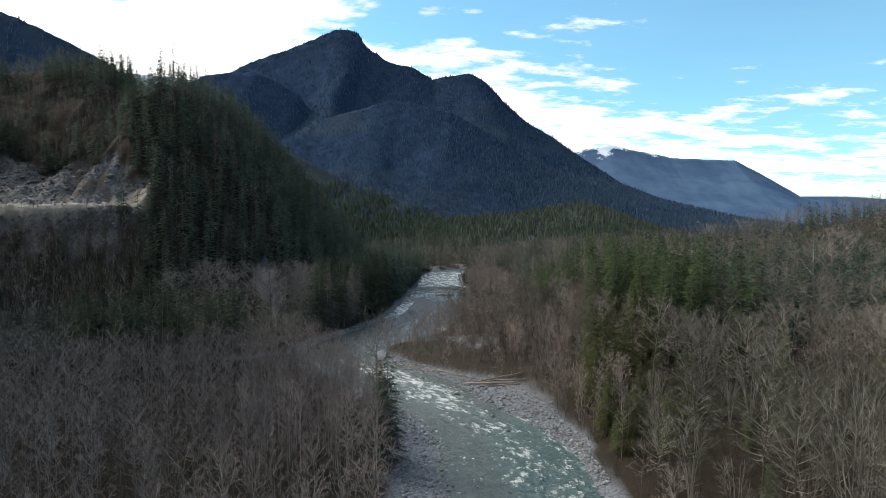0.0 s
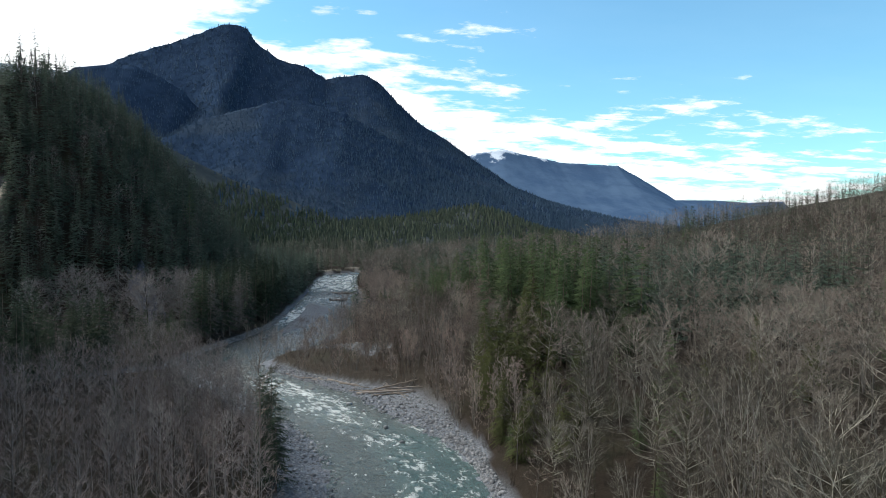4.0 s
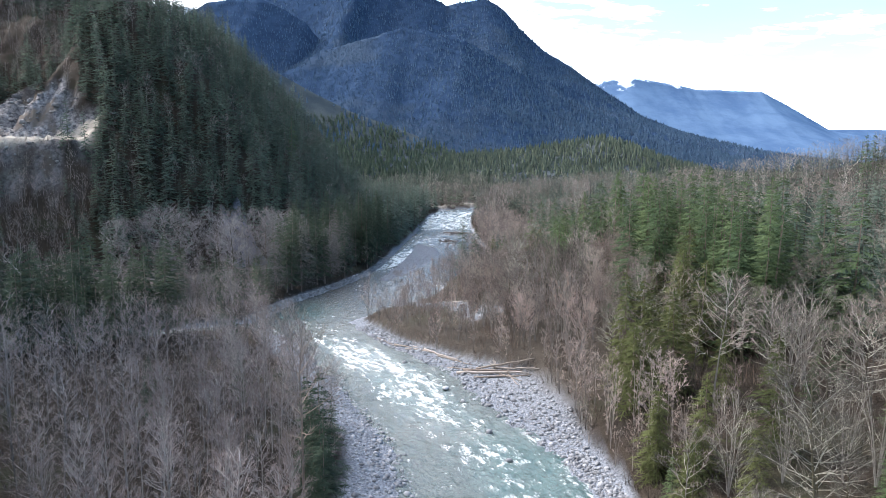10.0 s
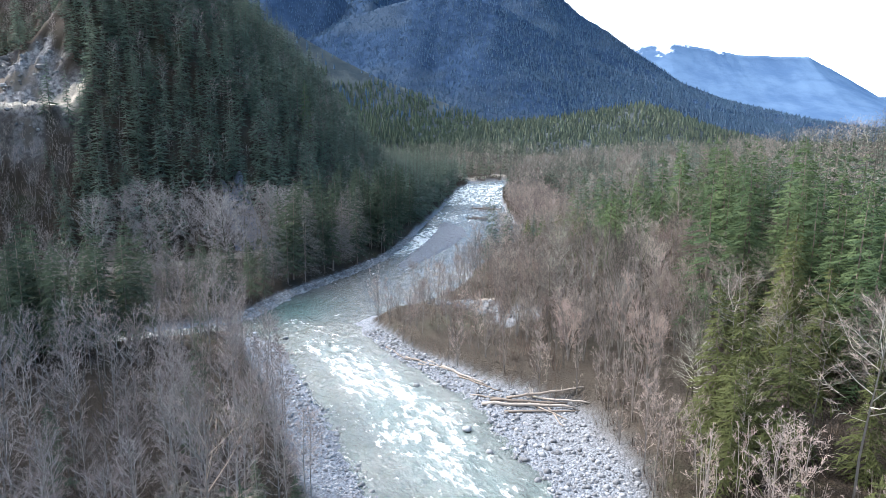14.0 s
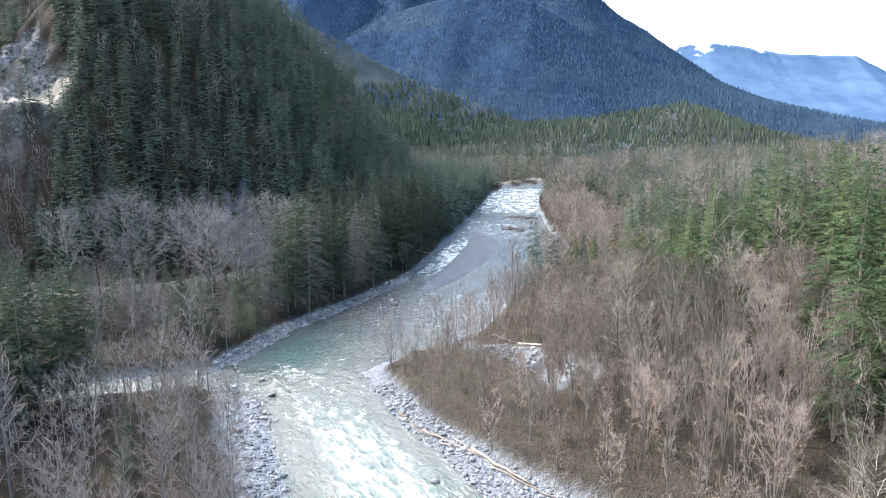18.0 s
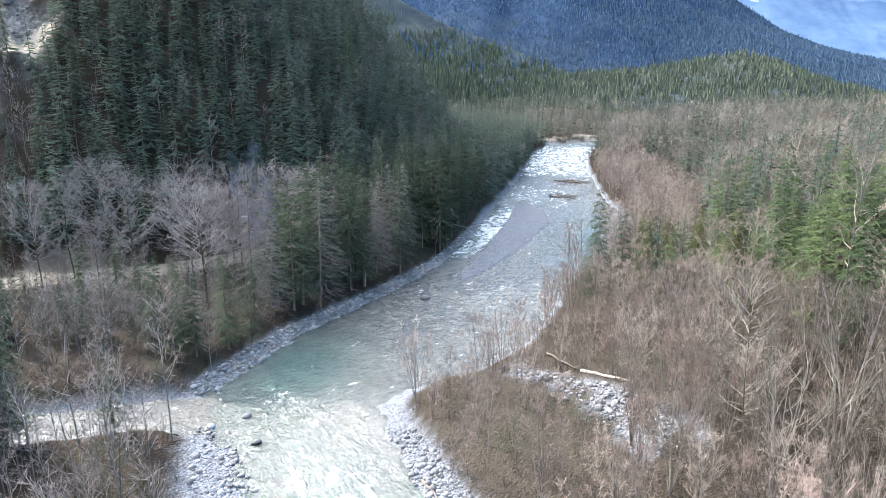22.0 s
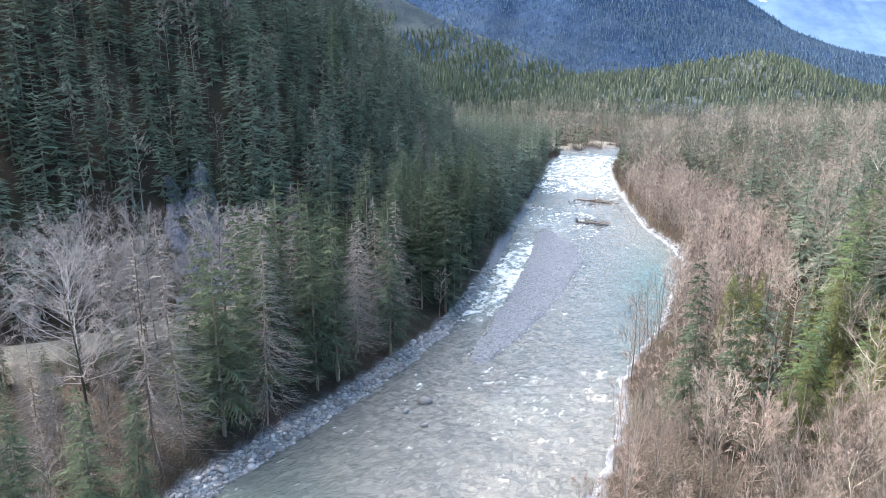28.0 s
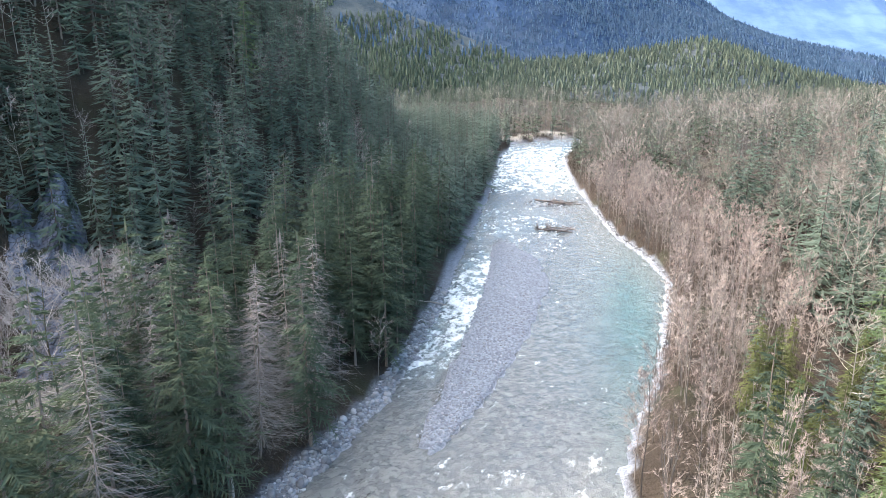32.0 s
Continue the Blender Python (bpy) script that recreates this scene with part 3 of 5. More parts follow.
creek = new("creek", mesh_from("creek", np.stack([CX, CY, CZ], -1).reshape(-1, 3), grid_tris(len(cv), len(cs)), [WATER],
                               attributes={"foam_glare": np.full(CX.size, 0.56), "deep": np.full(CX.size, 0.1), "across": CY.ravel(), "along": CX.ravel()}))
tagged(creek, "shallow side creek breaking white over stones", "creek", kind="structure")


# ---- mountains ----
def mountain(name, ridge, reach, back, floor, mat, label, spurs, seed, power=0.8, nu=150, nv=60):
    """A ridge line with spurs running down its near side to the valley floor and a plain far side."""
    r = np.array(ridge, float)
    along = np.concatenate([[0], np.cumsum(np.hypot(np.diff(r[:, 0]), np.diff(r[:, 2])))])
    u = np.linspace(0, along[-1], nu)
    rx, ry, rz = (np.interp(u, along, r[:, k]) for k in range(3))
    rz = rz + wave_noise(u, u * 0, 60, seed, 3) * (0.005 if mat == MOUNTAIN else 0.006 if name == "range_far" else 0.0012) * (rz - floor)
    v = np.concatenate([np.linspace(-1, 0, 8, endpoint=False), np.linspace(0, 1, nv)])
    V, U = np.meshgrid(v, u)
    down = np.abs(V)
    x = rx[:, None] + np.where(V < 0, 0, wave_noise(U, V * 900, 700, seed + 1, 2) * 60 * down)
    y = ry[:, None] - np.where(V < 0, V * back, V * reach) + 0 * x
    fall = np.where(V < 0, down ** 1.1, down ** power)
    body = np.sin(np.pi * np.clip(down, 0, 1)) * spurs
    ridged = (1 - 2 * np.abs(wave_noise(x * 1.0, y * 0.35, 620, seed + 2, 3)))
    z = floor + (rz[:, None] - floor) * (1 - fall) + body * ridged * (rz[:, None] - floor) / max(rz.max() - floor, 1)
    ob = new(name, mesh_from(name, np.stack([x, y, z], -1).reshape(-1, 3), grid_tris(len(v), nu), [mat]))
    tagged(ob, label, "mountain", kind="structure")
    return x, y, z


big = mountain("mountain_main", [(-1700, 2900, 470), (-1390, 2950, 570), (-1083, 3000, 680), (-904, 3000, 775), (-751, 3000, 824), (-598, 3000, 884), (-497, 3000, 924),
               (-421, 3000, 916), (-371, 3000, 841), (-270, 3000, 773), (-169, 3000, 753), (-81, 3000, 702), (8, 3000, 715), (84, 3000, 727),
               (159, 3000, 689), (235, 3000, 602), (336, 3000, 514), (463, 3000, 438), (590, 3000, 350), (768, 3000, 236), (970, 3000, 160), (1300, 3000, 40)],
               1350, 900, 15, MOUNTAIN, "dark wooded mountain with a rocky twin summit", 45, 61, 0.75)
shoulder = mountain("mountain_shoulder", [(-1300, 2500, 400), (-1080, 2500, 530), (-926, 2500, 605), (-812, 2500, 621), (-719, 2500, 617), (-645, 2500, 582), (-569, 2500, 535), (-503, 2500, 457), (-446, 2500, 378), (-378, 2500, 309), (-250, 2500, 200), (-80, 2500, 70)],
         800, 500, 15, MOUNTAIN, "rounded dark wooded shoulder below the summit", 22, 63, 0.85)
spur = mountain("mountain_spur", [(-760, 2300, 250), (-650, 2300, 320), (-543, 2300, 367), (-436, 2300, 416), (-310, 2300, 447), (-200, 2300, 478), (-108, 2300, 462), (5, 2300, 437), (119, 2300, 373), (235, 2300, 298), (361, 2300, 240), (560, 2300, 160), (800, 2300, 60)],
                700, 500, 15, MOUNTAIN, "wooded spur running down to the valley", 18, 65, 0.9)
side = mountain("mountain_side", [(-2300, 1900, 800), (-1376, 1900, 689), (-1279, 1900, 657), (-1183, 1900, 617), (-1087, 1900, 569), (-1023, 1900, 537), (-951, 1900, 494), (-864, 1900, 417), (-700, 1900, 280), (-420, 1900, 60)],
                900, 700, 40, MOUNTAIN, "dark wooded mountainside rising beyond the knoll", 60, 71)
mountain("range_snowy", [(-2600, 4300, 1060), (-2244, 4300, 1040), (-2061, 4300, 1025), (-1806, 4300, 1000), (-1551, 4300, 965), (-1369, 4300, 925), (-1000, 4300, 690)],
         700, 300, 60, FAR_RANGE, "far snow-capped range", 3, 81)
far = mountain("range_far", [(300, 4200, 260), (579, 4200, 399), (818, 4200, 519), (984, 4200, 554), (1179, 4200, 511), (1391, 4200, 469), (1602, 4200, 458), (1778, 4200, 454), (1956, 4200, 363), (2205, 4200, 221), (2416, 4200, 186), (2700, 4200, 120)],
               900, 300, 20, FAR_RANGE, "far mountain tinted haze blue, with snow along its top", 4, 91)
mountain("range_low", [(1700, 4300, 190), (2005, 4300, 218), (2257, 4300, 233), (2545, 4300, 232), (2761, 4300, 218), (3048, 4300, 225)], 500, 200, 10, FAR_RANGE, "low hills far down the valley, tinted haze blue", 15, 95)
hump = mountain("hill_low", [(-300, 1413, 20), (-150, 1413, 42), (-40, 1413, 56), (46, 1413, 64), (120, 1413, 70), (196, 1413, 82), (283, 1413, 94), (342, 1413, 78), (441, 1413, 34), (560, 1413, 8)], 300, 250, 4, CUT_HILL, "low wooded hill across the valley", 10, 97, 1.1, 80, 30)
cuthill = mountain("hill_cleared", [(-700, 1452, 60), (-560, 1452, 230), (-473, 1452, 268), (-393, 1452, 234), (-310, 1452, 188), (-231, 1452, 149), (-128, 1452, 112), (-45, 1452, 80), (60, 1452, 30), (160, 1452, 8)], 330, 400, 4, CUT_HILL, "cleared hillside with thin regrowth", 12, 99, 0.9, 90, 40)


# ---- tree shapes ----
class Shape:
    """Triangles gathered for one mesh; slot is the material."""
    def __init__(self):
        self.v, self.f, self.m = [], [], []

    def tri(self, a, b, c, slot=0):
        n = len(self.v)
        self.v += [a, b, c]
        self.f.append((n, n + 1, n + 2))
        self.m.append(slot)

    def ribbon(self, pts, w0, w1, side, slot=0):
        """A thin strip through pts that narrows to w1 (a point where w1 is 0)."""
        n, k = len(self.v), len(pts)
        for i, p in enumerate(pts):
            w = (w0 + (w1 - w0) * i / (k - 1)) / 2
            self.v += [p - side * w, p + side * w]
        for i in range(k - 1):
            a = n + 2 * i
            self.f += [(a, a + 1, a + 3), (a, a + 3, a + 2)]
            self.m += [slot, slot]

    def tube(self, pts, r0, r1, sides=5, slot=0):
        n, k = len(self.v), len(pts)
        for i, p in enumerate(pts):
            t = pts[min(i + 1, k - 1)] - pts[max(i - 1, 0)]
            t = t / (np.linalg.norm(t) + 1e-9)
            a = np.cross(t, (0.31, 0.94, 0.12))
            a = a / (np.linalg.norm(a) + 1e-9)
            b = np.cross(t, a)
            r = r0 + (r1 - r0) * (i / (k - 1)) ** 0.85
            for s in range(sides):
                g = 2 * math.pi * s / sides
                self.v.append(p + r * (math.cos(g) * a + math.sin(g) * b))
        for i in range(k - 1):
            for s in range(sides):
                a, b = n + i * sides + s, n + i * sides + (s + 1) % sides
                self.f += [(a, b, b + sides), (a, b + sides, a + sides)]
                self.m += [slot, slot]

    def arrays(self):
        return np.array(self.v, float).reshape(-1, 3), np.array(self.f, int).reshape(-1, 3), np.array(self.m, int)


def unit(v):
    return v / (np.linalg.norm(v) + 1e-9)


def conifer(seed, h, reach, whorls, per, sprays, bare_to=0.12, trunk_r=0.3, ragged=0.3, droop=0.35, dead=False, blade=0.075):
    """A fir: straight trunk, whorls of drooping boughs, each a fan of narrow sprays."""
    r = np.random.default_rng(seed)
    trunk, crown = Shape(), Shape()
    spine = [np.array([r.normal(0, 0.05), r.normal(0, 0.05), -0.8 + (h + 0.4) * i / 5]) for i in range(6)]
    trunk.tube(spine, trunk_r, 0.03, 6 if sprays > 1 else 3)
    gap = (1 - bare_to) / whorls
    skew = r.uniform(0, 6.28)
    for i in range(whorls):
        s = bare_to + (1 - bare_to) * (i / whorls) ** 0.92
        length0 = reach * ((1 - s) ** 0.78) * (0.55 + 0.45 * min(1, (s - bare_to) / 0.22 + 0.35)) + 0.25
        for j in range(per):
            if r.uniform() < ragged * 0.4:
                continue
            a = i * 1.9 + j * 2 * math.pi / per + r.uniform(-0.4, 0.4)
            length = length0 * r.uniform(1 - ragged, 1 + ragged) * (1 + 0.16 * math.cos(a - skew))
            z = h * (s + r.uniform(-0.9, 0.9) * gap)
            out = np.array([math.cos(a), math.sin(a), 0.0])
            across = np.array([-out[1], out[0], 0.0])
            tilt = 0.30 * (s - 0.45)
            base = np.array([0, 0, z]) + out * 0.1
            mid = base + out * length * 0.55 + np.array([0, 0, length * (tilt - droop * 0.35)])
            tip = base + out * length + np.array([0, 0, length * (tilt - droop * r.uniform(0.5, 1.5))])
            if dead:
                crown.ribbon([base, mid, tip], 0.07, 0.0, unit(across + np.array([0, 0, r.normal(0, 0.6)])))
                for _ in range(sprays):
                    q = r.uniform(0.2, 0.95)
                    e = base + (tip - base) * q
                    w = np.array([0, 0, 0.022])
                    d3 = unit(out + across * r.choice([-1, 1]) * r.uniform(0.4, 1.0) + np.array([0, 0, r.normal(-0.3, 0.25)]))
                    crown.tri(e - w, e + w, e + d3 * length * r.uniform(0.25, 0.6))
                continue
            wide = length * (0.30 if sprays > 1 else 0.52)
            if sprays <= 1:
                crown.tri(base + np.array([0, 0, 0.25]), mid - across * wide * r.uniform(0.7, 1.2) - np.array([0, 0, 0.15 * length]), tip)
                crown.tri(base + np.array([0, 0, 0.25]), tip, mid + across * wide * r.uniform(0.7, 1.2) - np.array([0, 0, 0.15 * length]))
                continue
            crown.ribbon([base, mid, tip], wide * 0.26, 0.04, across)
            for t in range(sprays):
                q = 0.18 + 0.75 * (t + r.uniform(0, 0.8)) / sprays
                e = base + (mid - base) * min(1, q / 0.55) if q < 0.55 else mid + (tip - mid) * ((q - 0.55) / 0.45)
                for sgn in (-1, 1):
                    d3 = unit(out * r.uniform(0.5, 1.0) + across * sgn * r.uniform(0.7, 1.1) + np.array([0, 0, r.uniform(-0.55, 0.0)]))
                    l3 = length * (0.50 - 0.30 * q) * r.uniform(0.7, 1.35) + 0.25
                    w = unit(np.cross(d3, np.array([0, 0, 1.0]))) * l3 * blade + np.array([0, 0, r.uniform(-0.05, 0.1)])
                    crown.tri(e - w, e + w, e + d3 * l3)
    top = np.array([0, 0, h])
    crown.tri(top + np.array([0.18, 0, -1.3]), top + np.array([-0.18, 0.1, -1.3]), top + np.array([0, 0, 0.6]))
    return trunk, crown


def limbed_tree(seed, h, spread_, limbs, seconds, twigs, clear=0.3, trunk_r=0.16, low=0.5, high=2.0, limb_w=0.14, twig_w=0.022, stems=1, cheap=False, inner=0.42):
    """A leafless tree of one stem or several that fan apart: crooked limbs (slot 0) that fork into fine twigs (slot 1)."""
    r = np.random.default_rng(seed)
    trunk, crown = Shape(), Shape()
    for k in range(stems):
        turn = k * 6.283 / stems + r.uniform(-0.5, 0.5)
        tall = h * (0.95 if stems == 1 else r.uniform(0.72, 0.98))
        lean = spread_ * (r.uniform(0, 0.16) if stems == 1 else r.uniform(0.3, 0.62))
        q = np.array([0, 0.25, 0.5, 0.75, 1.0])
        sway = np.cumsum(r.normal(0, 0.013 * h, (5, 2)), 0) * q[:, None]
        sx, sy, sz = np.cos(turn) * lean * q ** 1.3 + sway[:, 0], np.sin(turn) * lean * q ** 1.3 + sway[:, 1], -0.5 + (tall + 0.5) * q
        sides, foot, first = 3 if cheap else 6, len(trunk.v), len(trunk.f)
        trunk.tube([np.array(p) for p in zip(sx, sy, sz)], trunk_r * (1 if stems == 1 else 0.7), 0.03, sides)
        if k:
            trunk.f[first:] = [tuple(v - foot if v < foot + sides else v for v in f) for f in trunk.f[first:]]
        count = max(4, limbs // stems)
        for i in range(count):
            rel = (i + r.uniform(0, 0.95)) / count
            at = clear + (0.96 - clear) * rel
            base = np.array([np.interp(at, q, sx), np.interp(at, q, sy), at * tall])
            a = i * 2.4 + r.uniform(-0.5, 0.5) if stems == 1 else turn + r.normal(0, 1.1)
            climb = (low + (high - low) * rel) * r.uniform(0.75, 1.3)
            flat = spread_ * math.sin(math.pi * (0.2 + 0.72 * rel)) ** 0.8 * r.uniform(0.62, 1.1) * (1 if stems == 1 else 0.55)
            length = flat * math.sqrt(1 + climb * climb)
            d = unit(np.array([math.cos(a), math.sin(a), climb]))
            length = min(length, max(0.8, (h * 1.02 - base[2]) / max(d[2], 0.2)))
            p1 = base + unit(d + r.normal(0, 0.12, 3)) * length * 0.38
            p2 = p1 + unit(d + r.normal(0, 0.2, 3) + np.array([0, 0, 0.15])) * length * 0.34
            p3 = p2 + unit(d + r.normal(0, 0.25, 3) + np.array([0, 0, 0.35])) * length * 0.3
            wide = limb_w * (1.1 - 0.55 * rel)
            side = unit(np.cross(d, r.normal(0, 1, 3)))
            if cheap:
                crown.ribbon([base, p1, p3], wide, 0.03, side)
            else:
                crown.tube([base, p1, p2, p3], wide / 2, 0.014, 3)
            for j in range(seconds):
                u = inner + (0.98 - inner) * (j + r.uniform(0, 0.9)) / seconds
                e0 = base + (p1 - base) * u / 0.38 if u < 0.38 else p1 + (p3 - p1) * (u - 0.38) / 0.62
                d2 = unit(d * 0.75 + r.normal(0, 0.5, 3) + np.array([math.cos(a) * 0.15, math.sin(a) * 0.15, 0.3]))
                l2 = length * r.uniform(0.3, 0.55) * (1.1 - 0.5 * u)
                e1 = e0 + d2 * l2
                side = unit(np.cross(d2, r.normal(0, 1, 3)))
                if cheap:
                    crown.tri(e0 - side * wide * 0.24, e0 + side * wide * 0.24, e1, 0)
                else:
                    crown.ribbon([e0, (e0 + e1) / 2 + r.normal(0, 0.06 * l2, 3), e1], wide * 0.42, 0.01, side, 0)
                for _ in range(twigs):
                    e = e0 + (e1 - e0) * r.uniform(0.3, 1.0)
                    d3 = unit(d2 * 0.7 + r.normal(0, 0.55, 3) + np.array([0, 0, 0.2]))
                    w = unit(np.cross(d3, r.normal(0, 1, 3))) * twig_w * (1.5 if cheap else 1)
                    crown.tri(e - w, e + w, e + d3 * l2 * r.uniform(0.4, 0.85), 1)
    return trunk, crown


def cheap_fir(seed, h, reach, boughs):
    """A fir for the joined woods: drooping boughs of three narrow blades each."""
    r = np.random.default_rng(seed)
    trunk, crown = Shape(), Shape()
    trunk.tube([np.array([0, 0, -0.8]), np.array([r.normal(0, 0.1), 0, h * 0.5]), np.array([0, 0, h])], 0.2, 0.03, 3)
    for i in range(boughs):
        s = 0.05 + 0.95 * ((i + r.uniform(0, 1)) / boughs) ** 0.85
        length = (reach * (1 - s) ** 0.8 + 0.35) * r.uniform(0.5, 1.12)
        a = i * 2.4 + r.uniform(-0.5, 0.5)
        out = np.array([math.cos(a), math.sin(a), 0.0])
        across = np.array([-out[1], out[0], 0.0])
        fall = -r.uniform(0.05, 0.6) + 0.5 * max(0, s - 0.6)
        base = np.array([0, 0, h * s])
        for turn, part_ in ((0.0, 1.0), (0.45, 0.80), (-0.45, 0.80), (0.95, 0.55), (-0.95, 0.55)):
            d = unit(out + across * turn + np.array([0, 0, fall + r.uniform(-0.15, 0.15)]))
            start = base + out * length * (0.0 if part_ == 1.0 else 0.9 - part_) + np.array([0, 0, fall * length * (0.0 if part_ == 1.0 else 0.2)])
            w = unit(np.cross(d, np.array([0.2, 0.1, 1.0]))) * length * 0.062 + np.array([0, 0, r.uniform(-0.10, 0.10) * length * 0.5])
            crown.tri(start - w, start + w, start + d * length * part_)
    return trunk, crown


def bush(seed, h, stems, twigs):
    """Many thin stems from the ground with side twigs."""
    r = np.random.default_rng(seed)
    out = Shape()
    for i in range(stems):
        a, lean = r.uniform(0, 6.28), r.uniform(0.02, 0.45)
        base = np.array([math.cos(a), math.sin(a), 0]) * r.uniform(0, 0.55 * h * 0.5)
        d = unit(np.array([math.cos(a) * lean, math.sin(a) * lean, 1]))
        l = h * r.uniform(0.5, 1.1)
        tip = base + d * l + r.normal(0, 0.05 * l, 3)
        out.ribbon([base, (base + tip) / 2 + r.normal(0, 0.03 * l, 3), tip], 0.07, 0.0, unit(np.cross(d, r.normal(0, 1, 3))))
        for _ in range(twigs):
            e = base + (tip - base) * r.uniform(0.2, 0.98)
            d3 = unit(d + r.normal(0, 0.5, 3))
            w = unit(np.cross(d3, r.normal(0, 1, 3))) * 0.02
            out.tri(e - w, e + w, e + d3 * l * r.uniform(0.12, 0.3))
    return out


def part(name, shape, mat, parent, label=""):
    """One mesh under a thing or a part."""
    v, f, m = shape.arrays()
    mats = mat if isinstance(mat, list) else [mat]
    ob = new(name, mesh_from(name, v, f, mats, m if len(mats) > 1 else None, shade=False))
    ob.parent = parent
    return tagged(ob, label)


def tree_thing(name, trunk, crown, bark, leaf, label, group):
    base = tagged(new(name), label, "tree", group)
    base.empty_display_size = 0.5
    part("trunk", trunk, bark, base)
    part("crown", crown, leaf, base)
    return base


# ---- where the trees stand ----
def jittered(x0, x1, y0, y1, step, seed):
    r = np.random.default_rng(seed)
    x, y = np.meshgrid(np.arange(x0, x1, step), np.arange(y0, y1, step))
    x, y = x.ravel(), y.ravel()
    return x + r.uniform(-0.46, 0.46, x.size) * step, y + r.uniform(-0.46, 0.46, x.size) * step


def seen_from_path(x, y):
    """Inside the wedge of land that the path overlooks."""
    return (x > -70 - 1.02 * np.maximum(y - 60, 0)) & (x < 50 + 1.0 * np.maximum(y - 20, 0)) & (y > 55)


def site(x, y):
    """What the place offers a tree: distances, slope of the knoll, free of water, road and rock."""
    left, right = river_distance(x, y)
    z, gravel, rock, dirt = lay(x, y)
    dk, side = line_distance(x, y, FOOT)
    dc, _ = line_distance(x, y, CREEK)
    dr, _ = line_distance(x, y, ROAD)
    out = np.maximum(left, right)
    free = (out > 1.0) & (gravel < 0.75) & (rock < 0.5) & (dirt < 0.25) & ~((dc < 6.8) & (left > 0)) & (dr > 4.2)
    return left, right, z, dk * side, free, gravel


BARE, FIR, PINK, PALE, SHRUB, BANKFIR, MOSSY, MAPLE, CLUMP = range(9)


def choose(x, y, seed):
    """The kind and height of the tree that grows here; -1 for none."""
    r = np.random.default_rng(seed)
    left, right, z, knoll, free, gravel = site(x, y)
    n = x.size
    u, w = r.uniform(0, 1, n), r.uniform(0, 1, n)
    patch = wave_noise(x, y, 90, 77, 3)
    fine = wave_noise(x, y, 34, 78, 3)
    kind, h = np.full(n, BARE), 15 + 5 * w
    is_left = left > right
    # left flat
    clump = np.hypot((x + 112) / 40, (y - 224) / 20) < 1
    kind[is_left & clump] = np.where(u[is_left & clump] < 0.9, FIR, BARE)
    h[is_left & clump] = 20 + 9 * w[is_left & clump]
    flat = is_left & (knoll < 0) & (y < 275) & ~clump
    kind[flat & (u < 0.02)] = FIR
    h[flat] = 12.5 + 5.5 * w[flat]
    h[flat & (kind == FIR)] *= 0.8
    # left bank above the creek, road side
    bank = is_left & (knoll < 2) & (y >= 262) & (y < 720)
    kind[bank] = np.where(u[bank] < 0.80, BANKFIR, BARE)
    h[bank] = np.where(u[bank] < 0.80, 21 + 13 * w[bank], 10 + 5 * w[bank])
    pale = bank & (x < -66) & (y < 338)
    kind[pale] = np.where(u[pale] < 0.17, PALE, np.where(u[pale] < 0.42, BARE, np.where(u[pale] < 0.78, BANKFIR, -1)))
    h[pale] = np.where(u[pale] < 0.17, 19 + 9 * w[pale], 7 + 7 * w[pale])
    low = bank & (y < 283)
    kind[low] = np.where(u[low] < 0.55, BANKFIR, np.where(u[low] < 0.88, BARE, -1))
    h[low] = np.where(u[low] < 0.55, 9 + 11 * w[low], 7 + 5 * w[low])
    # knoll
    steep = is_left & (knoll >= 2)
    kind[steep] = np.where(u[steep] < 0.83, FIR, BARE)
    h[steep] = np.where(u[steep] < 0.83, 13 + 19 * w[steep] ** 1.3, 11 + 9 * w[steep])
    bare_slope = steep & (((x < -172) & (y < 350)) | ((x < -215) & (patch > -0.25) & (y < 540)) | ((x < -150) & (y < 338)))
    bare_slope &= ~((knoll > 178) & (x > -300))
    kind[bare_slope] = np.where(u[bare_slope] < 0.16, FIR, BARE)
    h[bare_slope] = 9 + 6 * w[bare_slope]
    # right bank
    r_ = ~is_left
    spit = r_ & (right < 27) & (y > 207) & (y < 286) & (x < 20)
    strip = r_ & (right < np.where(y > 222, np.where(y > 530, 4, 25), np.where(y > 150, 26, 16))) & ~spit
    kind[r_] = BARE
    h[r_] = 16 + 7 * w[r_]
    maple = r_ & (right > 6) & (y < 330)
    kind[maple] = MAPLE
    h[maple] = np.where(y[maple] > 140, 13 + 9 * w[maple], 15 + 11 * w[maple])
    kind[maple & (fine * 0.5 + u < np.where(y < 170, 0.22, 0.08))] = -1
    kind[maple & (y > 205) & (u < 0.8)] = CLUMP
    h[kind == CLUMP] = 10 + 7 * w[kind == CLUMP]
    firs = r_ & (((x > np.where(y < 225, 44, np.where(y < 264, 56, 35))) & (x < 190) & (y > 186) & (y < 335) & (fine > -0.55)) | ((x > 38) & (x < 280) & (y >= 335) & (y < 480) & (fine > -0.2)))
    kind[firs] = np.where(u[firs] < 0.90, FIR, MAPLE)
    h[firs] = 21 + 13 * w[firs]
    mossy = r_ & (x > np.where(y > 188, 41, 30)) & (x < 62) & (y > 150) & (y < 214) & (fine > -0.25)
    kind[mossy] = np.where(u[mossy] < 0.45, MOSSY, BARE)
    h[mossy] = 17 + 8 * w[mossy]
    far_r = r_ & (y > 480) & ~strip
    kind[far_r] = np.where(fine[far_r] + (u[far_r] - 0.5) > -0.08, FIR, BARE)
    h[far_r] = 17 + 9 * w[far_r]
    crest = r_ & (x > 210) & (y < 600)
    h[crest] = 12 + 5 * w[crest]
